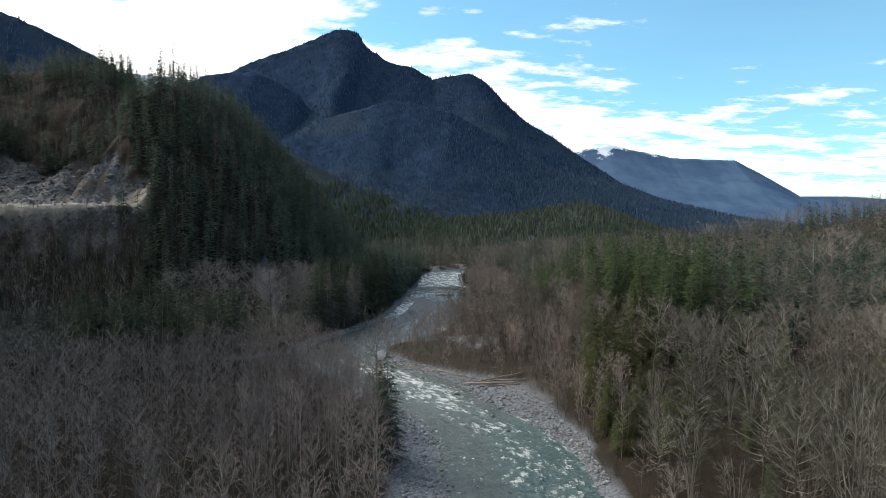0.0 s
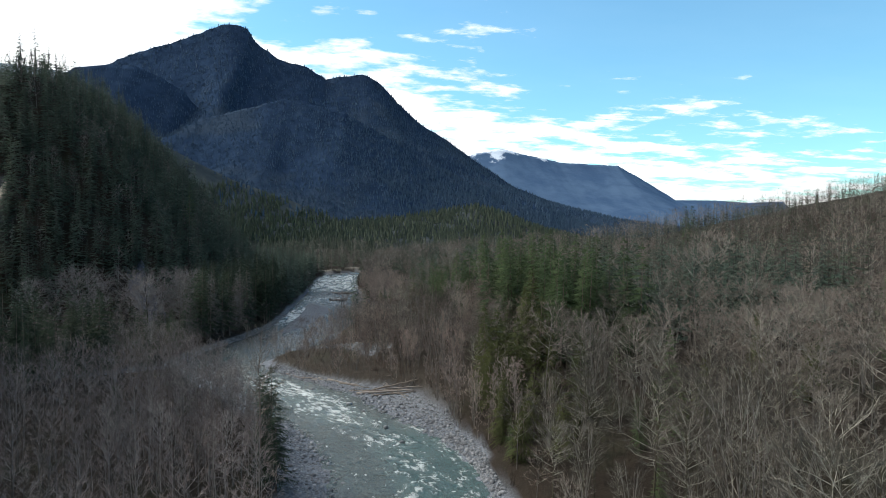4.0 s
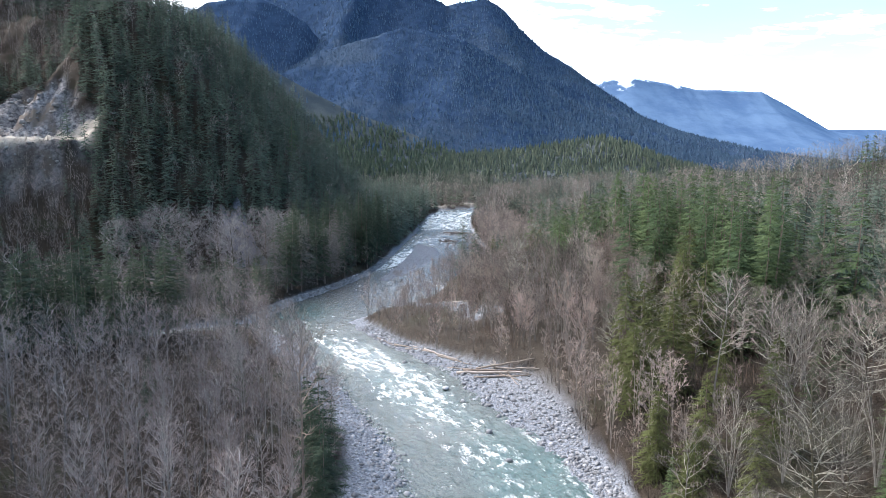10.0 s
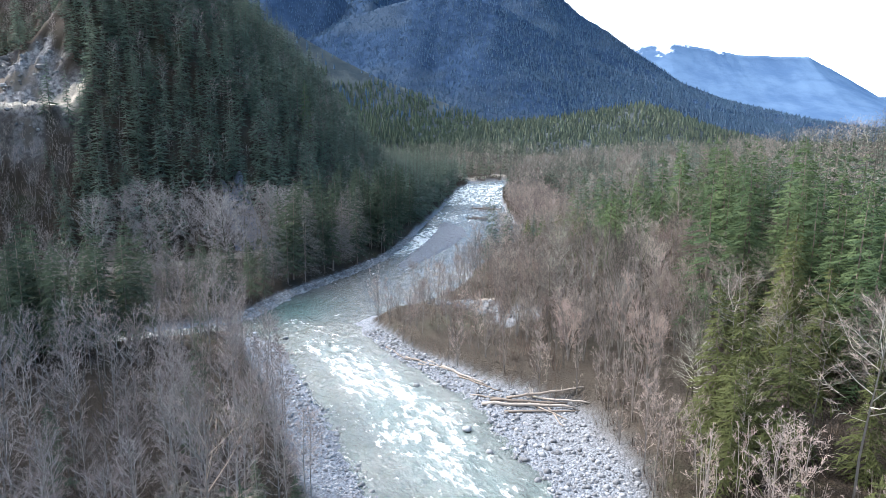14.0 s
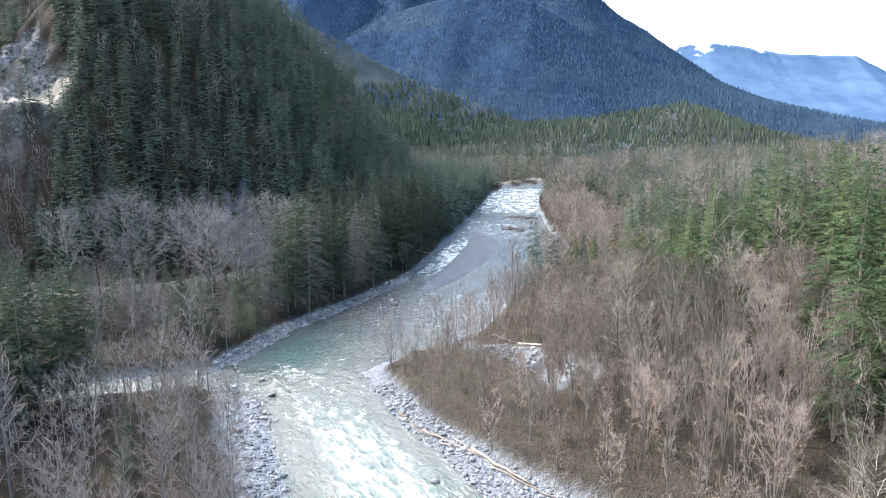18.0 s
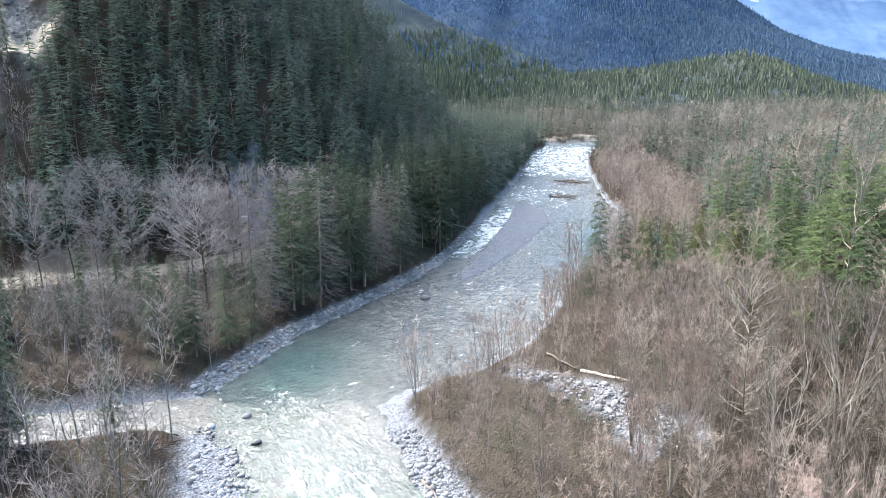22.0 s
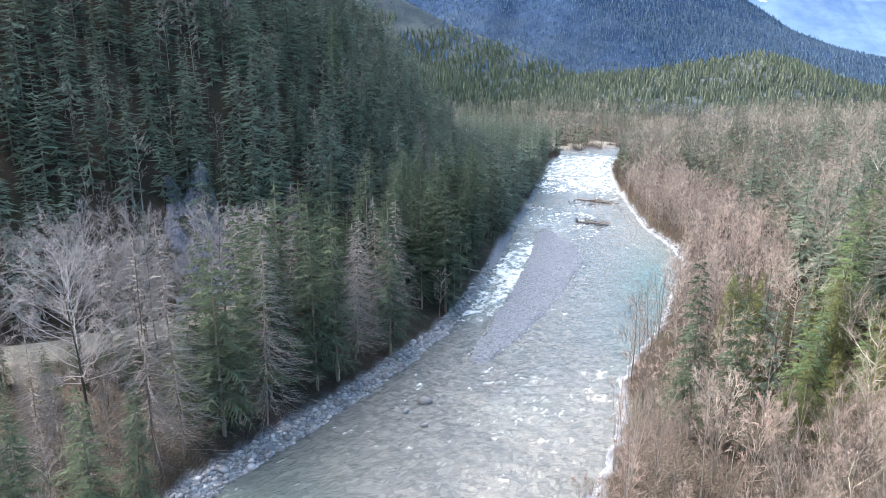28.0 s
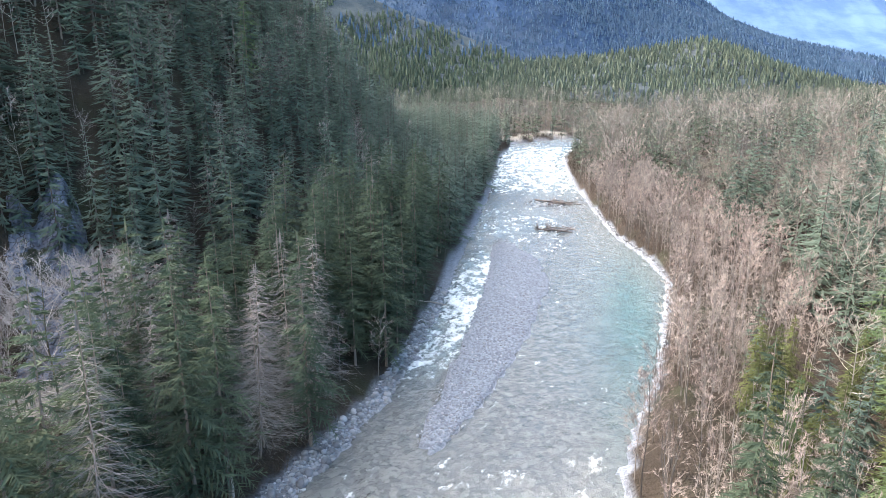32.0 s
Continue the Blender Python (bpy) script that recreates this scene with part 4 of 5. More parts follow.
    kind[crest & (u > 0.62)] = FIR
    lone = r_ & (u < 0.06) & (y > 60) & ((kind == BARE) | (kind == MAPLE)) & ~strip & ~spit
    kind[lone] = FIR
    under = r_ & (u < 0.26) & (y < 200) & (kind == MAPLE)
    kind[under] = np.where(w[under] < 0.5, FIR, MOSSY)
    h[under] = 8 + 9 * w[under]
    slope_moss = r_ & (x > 17) & (x < 42) & (y > 292) & (y < 352) & (u < 0.6)
    kind[slope_moss] = np.where(w[slope_moss] < 0.62, MOSSY, FIR)
    h[slope_moss] = 9 + 12 * w[slope_moss]
    strip &= ~(slope_moss & (right > 14))
    kind[strip & (y > 150)] = PINK
    gaps = strip & (y > 222) & (y < 345)
    kind[gaps & (u > 0.68)] = -1
    kind[gaps & (u < 0.12)] = BARE
    h[strip] = np.where(y[strip] > 222, 9 + 9 * w[strip], 7 + 9 * w[strip])
    kind[spit] = np.where(u[spit] < 0.10, SHRUB, np.where(u[spit] < 0.74, PINK, -1))
    h[spit] = np.where(u[spit] < 0.16, 2.5 + 3 * w[spit], 7 + 7 * w[spit])
    # up the valley
    beyond = y > 720
    kind[beyond] = np.where(patch[beyond] * 0.6 + fine[beyond] * 0.5 + (u[beyond] - 0.5) > -0.25, FIR, BARE)
    h[beyond] = 15 + 10 * w[beyond]
    kind[~free] = -1
    return kind, h, z


def scatter(name, protos, x, y, z, scale_h, mats, label, category, seed):
    """Many trees joined: protos are (verts, tris, slots) one metre high... scaled by height."""
    r = np.random.default_rng(seed)
    which = r.integers(0, len(protos), len(x))
    turn = r.uniform(0, 6.28, len(x))
    fat = r.uniform(0.85, 1.2, len(x))
    vs, fs, ms, ts, base = [], [], [], [], 0
    for k, (v, f, m) in enumerate(protos):
        sel = np.flatnonzero(which == k)
        if not len(sel):
            continue
        c, s = np.cos(turn[sel])[:, None], np.sin(turn[sel])[:, None]
        sh, sf = scale_h[sel][:, None], (scale_h[sel] * fat[sel])[:, None]
        px = (v[None, :, 0] * c - v[None, :, 1] * s) * sf + x[sel][:, None]
        py = (v[None, :, 0] * s + v[None, :, 1] * c) * sf + y[sel][:, None]
        pz = v[None, :, 2] * sh + z[sel][:, None]
        vs.append(np.stack([px, py, pz], -1).reshape(-1, 3))
        fs.append((f[None] + (base + np.arange(len(sel)) * len(v))[:, None, None]).reshape(-1, 3))
        ms.append(np.tile(m, len(sel)))
        ts.append(np.repeat(r.uniform(0, 1, len(sel)), len(v)))
        base += len(sel) * len(v)
    ob = new(name, mesh_from(name, np.concatenate(vs), np.concatenate(fs), mats, np.concatenate(ms), {"tint": np.concatenate(ts)}, shade=False))
    return tagged(ob, label, category, kind="stuff")


def joined(trunk, crown):
    """One prototype of trunk (slot 0) and crown (slot 1)."""
    (a, fa, _), (b, fb, mb) = trunk.arrays(), crown.arrays()
    return np.concatenate([a, b]), np.concatenate([fa, fb + len(a)]), np.concatenate([np.zeros(len(fa), int), 1 + mb])


def proto_limbed(seed, h, **kw):
    v, f, m = joined(*limbed_tree(seed, h, cheap=True, **kw))
    return v / h, f, m


def proto_fir(seed, h, **kw):
    v, f, m = joined(*cheap_fir(seed, h, **kw))
    return v / h, f, m


# ---- planting ----
plots = [(-200, 5, 56, 278, 4.9, 101), (-150, -20, 258, 730, 4.8, 102), (-430, -50, 285, 770, 4.7, 103), (20, 120, 46, 480, 6.3, 104),
         (120, 330, 90, 480, 6.3, 105), (0, 620, 480, 812, 8.5, 106), (-700, 900, 812, 1130, 12.5, 107), (330, 520, 250, 480, 6.2, 108),
         (-32, 60, 56, 345, 4.0, 109), (-5, 60, 345, 560, 3.8, 110),
         (8, 62, 205, 352, 5.0, 111), (-500, 330, 690, 815, 7.0, 112), (-900, -380, 420, 900, 12.0, 113), (20, 320, 655, 770, 6.0, 114), (5, 90, 525, 700, 5.2, 115), (-190, 180, -130, 200, 7.5, 116)]
px, py, pk, ph, pz, pn = [], [], [], [], [], []
for i, (x0, x1, y0, y1, step, seed) in enumerate(plots):
    x, y = jittered(x0, x1, y0, y1, step, seed)
    keep = seen_from_path(x, y) if i != 15 else ~seen_from_path(x, y)
    x, y = x[keep], y[keep]
    kind, h, z = choose(x, y, seed + 50)
    left, right, _, knoll, _, _ = site(x, y)
    is_left = left > right
    here = kind >= 0
    if i == 0:
        here &= is_left & (knoll < 0) & (y < 275)
    elif i == 1:
        here &= is_left & (knoll < 2) & (y >= 262)
    elif i == 2:
        here &= is_left & (knoll >= 2) & (knoll < 400)
    elif i in (3, 4, 5, 7):
        here &= ~is_left & ((right > 16) | (y < 200)) & (kind != PINK) & (kind != SHRUB)
        if i == 5:
            here &= x < 0.95 * (y - 20) + 50
    elif i == 10:
        here &= ~is_left & (kind != PINK) & (kind != SHRUB) & (x < 22)
    elif i == 11:
        here &= is_left & ((knoll < 2) | (y > 770)) & ((x > -20) | (y > 728))
    elif i == 12:
        here &= is_left & (knoll >= 2) & ((x < -430) | (y > 770))
    elif i == 13:
        here &= ~is_left & (x < 0.95 * (y - 20) + 50) & (right < 60)
    elif i == 14:
        here &= ~is_left & (right > 3) & (right < 45) & (kind != PINK)
    elif i == 15:
        here &= kind != PALE
    elif i in (8, 9):
        here &= ~is_left & ((kind == PINK) | (kind == SHRUB) | ((kind == BARE) & (right < 25) & (y > 222)))
    px.append(x[here]), py.append(y[here]), pk.append(kind[here]), ph.append(h[here]), pz.append(z[here]), pn.append(np.full(here.sum(), i))
px, py, pk, ph, pz, pn = (np.concatenate(a) for a in (px, py, pk, ph, pz, pn))

# trees that stand out by their place and height
LANDMARKS = [(5.5, 303, BANKFIR, 27), (9.5, 300, BANKFIR, 23), (46, 319, FIR, 20), (61, 342, FIR, 26), (68, 399, FIR, 25), (90, 435, FIR, 25), (87, 349, FIR, 30), (76, 314, FIR, 29), (57, 318, FIR, 24), (70, 330, FIR, 26), (49, 300, FIR, 18), (80, 300, FIR, 28), (71, 284, FIR, 26), (88, 320, FIR, 28), (96, 370, FIR, 26), (60, 365, FIR, 24), (76, 372, FIR, 25), (61, 289, FIR, 33), (50, 236, FIR, 24), (-48.2, 346.9, BANKFIR, 32), (-61.5, 317.2, BANKFIR, 33), (-94.8, 438.8, FIR, 27),
             (-12.6, 134, BANKFIR, 23), (-14.5, 138, BANKFIR, 17), (-11.8, 131, BANKFIR, 19), (-13.6, 136, BANKFIR, 21), (31, 216, PINK, 20), (42, 184, MOSSY, 23), (47, 178, MOSSY, 21), (38, 174, MOSSY, 18), (54, 171, MOSSY, 17), (140, 158, FIR, 25),
             (268, 500, FIR, 34), (275, 503, FIR, 32), (36, 48, MAPLE, 30), (34, 205, CLUMP, 15), (38, 212, CLUMP, 15), (28, 224, CLUMP, 14), (43, 205, CLUMP, 14), (36, 222, CLUMP, 15), (45, 216, CLUMP, 14), (49, 226, CLUMP, 15), (41, 229, CLUMP, 14), (53, 215, CLUMP, 14), (31, 238, CLUMP, 21), (35, 234, CLUMP, 19), (14, 283, CLUMP, 16), (20, 272, CLUMP, 15), (-105, 295, PALE, 31), (-88, 300, PALE, 28), (-78, 305, PALE, 29), (-70, 312, PALE, 28),
             (16, 322, FIR, 15), (21, 309, FIR, 17), (28, 318, MOSSY, 19), (34, 331, FIR, 24), (31, 300, MOSSY, 17), (40, 346, FIR, 26), (25, 346, MOSSY, 13), (22, 298, MOSSY, 12), (24, 327, MOSSY, 13), (19, 333, MOSSY, 10), (30, 322, MOSSY, 16), (36, 316, MOSSY, 17), (43, 327, FIR, 22), (48, 360, FIR, 27), (52, 335, FIR, 28)]
lx, ly, lk, lh = (np.array(c) for c in zip(*LANDMARKS))
clear = (np.min(np.hypot(px[:, None] - lx[None], py[:, None] - ly[None]), 1) > 2.6) & (np.hypot(px + 88, py - 335) > 7)
face_along, face_up = (px + 90.5) * 0.8 + (py - 339) * 0.6, -(px + 90.5) * 0.6 + (py - 339) * 0.8
clear &= ~((np.abs(face_along - 1) < 10) & (face_up > -9) & (face_up < 13))
px, py, pk, ph, pz, pn = (a[clear] for a in (px, py, pk, ph, pz, pn))
px, py, pk, ph = np.append(px, lx), np.append(py, ly), np.append(pk, lk), np.append(ph, lh.astype(float))
pz, pn = np.append(pz, ground_z(lx, ly)), np.append(pn, np.full(len(lx), 20))

# those that stand alone, by stretch of the valley
single = np.zeros(len(px), bool)
single |= pk == PALE
single |= pn == 20
single |= (pk == BANKFIR) & (py < 430)
single |= (pk == PINK) & (py > 222) & (py < 305)
single |= (pk == SHRUB)
single |= (pk == CLUMP) & (px < 80) & (py < 330)
single |= (pk == MOSSY) & ((py > 130) | (px < 60)) & (pn != 15)
single |= (pk == FIR) & (pn == 3) & (px < 90) & (py < 312)
single |= (pk == BARE) & (pn == 0) & (px > -44) & (py > 118) & (py < 225)
single |= (pk == MAPLE) & (px < 72) & (py > 46) & (py < 250) & (pn != 15)
single |= (pk == BARE) & (pn == 1) & (py < 330)
single |= (pk == FIR) & (pn == 0) & (px > -125)

KINDS = {}
KINDS[BARE] = [tree_thing("alder_tree", *limbed_tree(200 + i, 16, 2.6, 28, 6, 8, clear=0.3, trunk_r=0.10, low=0.5, high=1.4, limb_w=0.065, twig_w=0.016, inner=0.3), BARK_PALE, [LIMB_GREY, TWIG_GREY], "leafless grey alder with fine upright twigs", "leafless alders") for i in range(5)]
KINDS[PALE] = [tree_thing("cottonwood_tree", *limbed_tree(220 + i, 26, 7.0, 34, 10, 8, clear=0.3, trunk_r=0.26, low=0.25, high=1.5, limb_w=0.12, twig_w=0.022), BARK_MOSSY, [LIMB_PALE, TWIG_PALE], "tall leafless pale cottonwood beside the road", "pale cottonwoods") for i in range(4)]
KINDS[PINK] = [tree_thing("young_alder_tree", *limbed_tree(240 + i, 13, (2.2, 2.5, 3.2, 2.0, 3.4)[i], 26, 7, 12, clear=0.2, trunk_r=0.07, low=0.7, high=1.8, limb_w=0.045, twig_w=0.015, stems=(1, 2, 4, 1, 5)[i]), BARK_PALE, [LIMB_PINK, TWIG_PINK], "slender leafless alder with reddish-brown twigs", "riverside young alders") for i in range(5)]
KINDS[CLUMP] = [tree_thing("alder_clump", *limbed_tree(380 + i, 16, 4.6, 48, 6, 10, clear=0.25, trunk_r=0.10, low=1.2, high=2.3, limb_w=0.055, twig_w=0.016, stems=(6, 8, 7, 5)[i], inner=0.3), BARK_PALE, [LIMB_PINK, (TWIG_PINK, TWIG_MAPLE)[i % 2]], "many-stemmed leafless alder fanning upwards", "alder clumps") for i in range(4)]
KINDS[FIR] = [tree_thing("fir_tree", *conifer(260 + i, 28, 5.6, 27, 5, 6, bare_to=0.06, trunk_r=0.3), BARK_DARK, NEEDLE_GREEN, "dense dark green fir", "valley firs") for i in range(4)]
KINDS[BANKFIR] = [tree_thing("riverbank_fir_tree", *conifer(280 + i, 28, 5.0, 28, 5, 9, bare_to=0.14, trunk_r=0.28, ragged=0.42, blade=0.05), BARK_DARK, NEEDLE, "ragged grey-green fir on the river bank", "riverbank firs") for i in range(4)]
KINDS[MOSSY] = [tree_thing("cedar_tree", *conifer(300 + i, 22, 5.4, 30, 5, 6, bare_to=0.02, trunk_r=0.3, ragged=0.4, droop=0.6), BARK_DARK, NEEDLE_MOSS, "yellow-green cedar hung with moss", "mossy cedars") for i in range(3)]
dead_firs = [tree_thing("dead_fir_tree", *conifer(320 + i, 27, 5.2, 46, 7, 9, bare_to=0.12, trunk_r=0.15, ragged=0.5, droop=0.45, dead=True), BARK_DARK, DEAD, "dead fir with bare grey branches", "dead firs") for i in range(3)]
shrubs = []
for i in range(4):
    ob = tagged(new("shrub", mesh_from("shrub", *bush(340 + i, 6, 16, 7).arrays()[:2], [TWIG_PINK], shade=False)), "leafless brown willow shrub on the gravel", "shrub", "willow shrubs")
    shrubs.append(ob)
KINDS[SHRUB] = shrubs
KINDS[MAPLE] = [tree_thing("maple_tree", *limbed_tree(360 + i, 22, 5.8, 26, 9, 11, clear=0.4, trunk_r=0.22, low=0.1, high=1.25, limb_w=0.135, twig_w=0.02), BARK_MOSSY, [LIMB_MAPLE, TWIG_MAPLE], "broad leafless maple with a dark mossy trunk", "leafless maples") for i in range(3)]
KINDS[MAPLE] += [tree_thing("maple_tree", *limbed_tree(370 + i, 22, 5.6, 40, 7, 11, clear=0.28, trunk_r=0.16, low=0.8, high=1.7, limb_w=0.09, twig_w=0.018, stems=7), BARK_PALE, [LIMB_MAPLE, TWIG_MAPLE], "many-stemmed leafless maple fanning upwards", "leafless maples") for i in range(2)]
TALL = {MAPLE: 22, CLUMP: 16, BARE: 16, PALE: 26, PINK: 13, FIR: 28, BANKFIR: 28, MOSSY: 22, SHRUB: 6}
plant = random.Random(5)


def stand_fresh(proto, m):
    """A copy at m of a shape kept at unit size."""
    made = copy_thing(proto, Matrix.Identity(4))
    made.matrix_basis = m
    return made


lone_tree = tree_thing("dark_bare_tree", *limbed_tree(391, 30, 5.0, 26, 6, 5, clear=0.35, trunk_r=0.3, low=0.3, high=1.5, limb_w=0.22, twig_w=0.03), BARK_DARK, [BARK_DARK, TWIG_MAPLE], "tall dark leafless tree at the water's edge", "")
lone_tree.matrix_basis = pose(-15, 133, float(ground_z(-15.0, 133.0)) - 0.2)
used = set()
for i in np.flatnonzero(single):
    k = int(pk[i])
    pool = KINDS[k]
    if k == FIR and pn[i] == 0:
        pool = KINDS[BANKFIR]
    if k == BANKFIR and pn[i] != 20 and py[i] < 340 and plant.random() < 0.36:
        pool = dead_firs
    proto = pool[plant.randrange(len(pool))]
    s = ph[i] / TALL[k]
    f = s * plant.uniform(0.85, 1.2)
    m = (Matrix.Translation((px[i], py[i], pz[i] - 0.15)) @ Matrix.Rotation(plant.uniform(0, 6.28), 4, "Z")
         @ Matrix.Rotation(plant.gauss(0, 0.03), 4, "X") @ Matrix.Diagonal((f, f, s, 1)))
    if proto.name in used:
        stand_fresh(proto, m)
    else:
        used.add(proto.name)
        proto.matrix_basis = m
for pool in list(KINDS.values()) + [dead_firs]:
    for proto in pool:
        if proto.name not in used:
            proto.matrix_basis = pose(-70, 290, ground_z(-70.0, 290.0))

# the rest of the woods, joined
near_bare = [proto_limbed(400 + i, 16, spread_=2.9, limbs=15, seconds=4, twigs=6, clear=0.32, trunk_r=0.11, low=0.5, high=1.4, limb_w=0.08, twig_w=0.018, inner=0.3) for i in range(7)]
slim_bare = [proto_limbed(430 + i, 13, spread_=2.1, limbs=16, seconds=5, twigs=8, clear=0.2, trunk_r=0.08, low=0.8, high=1.9, limb_w=0.05, twig_w=0.015, stems=(1, 1, 2, 3, 1, 4)[i]) for i in range(6)]
broad_bare = [proto_limbed(410 + i, 20, spread_=5.4, limbs=20, seconds=6, twigs=8, clear=0.4, trunk_r=0.18, low=0.15, high=1.3, limb_w=0.11, twig_w=0.02, stems=(1, 1, 1, 4)[i % 4]) for i in range(6)]
far_bare = [proto_limbed(420 + i, 16, spread_=4.2, limbs=9, seconds=3, twigs=3, clear=0.3, trunk_r=0.12, low=0.3, high=1.4, limb_w=0.12, twig_w=0.045) for i in range(5)]
near_fir = [proto_fir(440 + i, 26, reach=5.6, boughs=64) for i in range(6)]
far_fir = [proto_fir(460 + i, 24, reach=5.8, boughs=18) for i in range(4)]
rest = ~single
is_fir = (pk == FIR) | (pk == BANKFIR) | (pk == MOSSY)
kd, ks = line_distance(px, py, FOOT)
near = np.isin(pn, (1, 3, 8, 9, 10)) | ((pn == 0) & (px > -95)) | ((pn == 2) & (kd * ks < 210)) | ((pn == 4) & (px < 165) & (py < 300))
sets = [("leafless_woods", near_bare, rest & ~is_fir & near & (pn < 3), [S_BARK, S_LIMB, S_TWIG], "leafless grey alder woods"),
        ("leafless_woods_warm", broad_bare, rest & ~is_fir & near & np.isin(pn, (3, 4, 10)), [S_BARK, S_LIMB_WARM, S_TWIG_WARM], "leafless grey-brown woods across the river"),
        ("riverside_woods", slim_bare, rest & ~is_fir & np.isin(pn, (8, 9)), [S_BARK_PALE, S_LIMB_PINK, S_TWIG_PINK], "thicket of slender leafless alders along the river"),
        ("leafless_woods_back", far_bare, rest & ~is_fir & ~near & ((pn <= 2) | (pn == 12)), [S_BARK, S_LIMB, S_TWIG], "leafless grey woods below the quarry"),
        ("leafless_woods_far", far_bare, rest & ~is_fir & ~near & (pn > 2) & (pn != 12), [S_BARK, S_LIMB_WARM, S_TWIG_WARM], "leafless brown woods up the valley"),
        ("fir_woods", near_fir, rest & is_fir & near, [S_TRUNK, S_NEEDLE], "dark fir woods on the knoll and benches"),
        ("fir_woods_far", far_fir, rest & is_fir & ~near, [S_TRUNK, S_NEEDLE_VALLEY], "fir woods up the valley")]
for i, (name, protos, sel, mats, label) in enumerate(sets):
    scatter(name, protos, px[sel], py[sel], pz[sel] - 0.2, ph[sel], mats, label, "woods", 500 + i)


# firs on the hills and lower mountainsides
def spire(seed):
    r = np.random.default_rng(seed)
    s = Shape()
    for z0, z1, rad in ((0.04, 0.66, 0.19), (0.42, 1.02, 0.12)):
        a0 = r.uniform(0, 6.28)
        for j in range(4):
            a, b = a0 + j * 1.571, a0 + (j + 1) * 1.571
            ra, rb = rad * r.uniform(0.7, 1.25), rad * r.uniform(0.7, 1.25)
            s.tri(np.array([math.cos(a) * ra, math.sin(a) * ra, z0 + r.uniform(-0.03, 0.03)]), np.array([math.cos(b) * rb, math.sin(b) * rb, z0]), np.array([0, 0, z1]), 1)
    return s.arrays()


spires = [spire(600 + i) for i in range(4)]


def on_slope(surface, count, seed, low, high, near_share):
    """Random spots on a mountain's near side."""
    r = np.random.default_rng(seed)
    x, y, z = surface
    iu, iv = r.uniform(0, x.shape[0] - 1.01, count), 8 + (x.shape[1] - 9.01) * r.uniform(0, 1, count) ** near_share
    a, b = iu.astype(int), iv.astype(int)
    fu, fv = iu - a, iv - b
    def at(g):
        return (g[a, b] * (1 - fu) * (1 - fv) + g[a + 1, b] * fu * (1 - fv) + g[a, b + 1] * (1 - fu) * fv + g[a + 1, b + 1] * fu * fv)
    X, Y, Z = at(x), at(y), at(z)
    fade = 60 * wave_noise(X, Z * 2, 300, seed + 5, 3)
    keep = (Z > low) & (Z + fade < high)
    return X[keep], Y[keep], Z[keep]


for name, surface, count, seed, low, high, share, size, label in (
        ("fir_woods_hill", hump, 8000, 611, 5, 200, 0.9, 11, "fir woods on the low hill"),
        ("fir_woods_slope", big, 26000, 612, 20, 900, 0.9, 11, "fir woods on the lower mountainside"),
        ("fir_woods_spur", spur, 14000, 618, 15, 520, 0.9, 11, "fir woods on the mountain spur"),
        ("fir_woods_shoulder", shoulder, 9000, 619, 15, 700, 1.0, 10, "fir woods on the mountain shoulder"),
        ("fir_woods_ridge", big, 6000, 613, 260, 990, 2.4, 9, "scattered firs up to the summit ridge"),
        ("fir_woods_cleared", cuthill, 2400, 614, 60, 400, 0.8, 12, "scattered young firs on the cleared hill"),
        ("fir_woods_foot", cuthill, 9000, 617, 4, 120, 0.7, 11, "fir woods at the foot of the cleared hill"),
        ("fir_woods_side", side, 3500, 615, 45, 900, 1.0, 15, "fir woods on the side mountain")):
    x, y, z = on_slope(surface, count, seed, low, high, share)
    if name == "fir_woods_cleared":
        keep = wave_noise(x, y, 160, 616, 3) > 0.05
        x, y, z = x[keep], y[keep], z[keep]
    scatter(name, spires, x, y, z - 1.0, size * np.random.default_rng(seed).uniform(0.45, 1.4, len(x)), [S_BARK, S_NEEDLE_SUNLIT if name == "fir_woods_hill" else S_NEEDLE_VALLEY if "foot" in name else S_NEEDLE_FAR], label, "woods", seed + 30)
# firs that edge the valley below the hills
x, y = jittered(-500, 760, 1130, 1420, 10, 621)
grown = wave_noise(x, y, 190, 624, 3) + 0.5 * np.random.default_rng(625).normal(0, 1, len(x)) > -0.15
size = np.random.default_rng(622).uniform(0.6, 1.3, len(x))
scatter("fir_woods_valley", spires, x[grown], y[grown], ground_z(x[grown], y[grown]) - 0.5, 13 * size[grown], [S_BARK, S_NEEDLE_VALLEY], "fir woods along the valley floor", "woods", 623)
scatter("leafless_woods_valley", far_bare, x[~grown], y[~grown], ground_z(x[~grown], y[~grown]) - 0.5, 14 * size[~grown], [S_BARK, S_LIMB_WARM, S_TWIG_WARM], "leafless brown woods along the valley floor", "woods", 626)

# undergrowth below the trees
def brush_proto(seed):
    v, f, m = bush(seed, 3, 9, 2).arrays()
    return v / 3, f, m


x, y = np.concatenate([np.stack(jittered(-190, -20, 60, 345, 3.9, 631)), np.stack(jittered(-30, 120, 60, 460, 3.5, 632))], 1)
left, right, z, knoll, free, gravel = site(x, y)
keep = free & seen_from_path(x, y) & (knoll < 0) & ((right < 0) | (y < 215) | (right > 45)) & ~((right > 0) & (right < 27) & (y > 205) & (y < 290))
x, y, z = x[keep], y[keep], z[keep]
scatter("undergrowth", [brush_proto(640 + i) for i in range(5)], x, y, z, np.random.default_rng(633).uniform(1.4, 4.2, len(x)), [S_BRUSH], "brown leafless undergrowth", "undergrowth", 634)

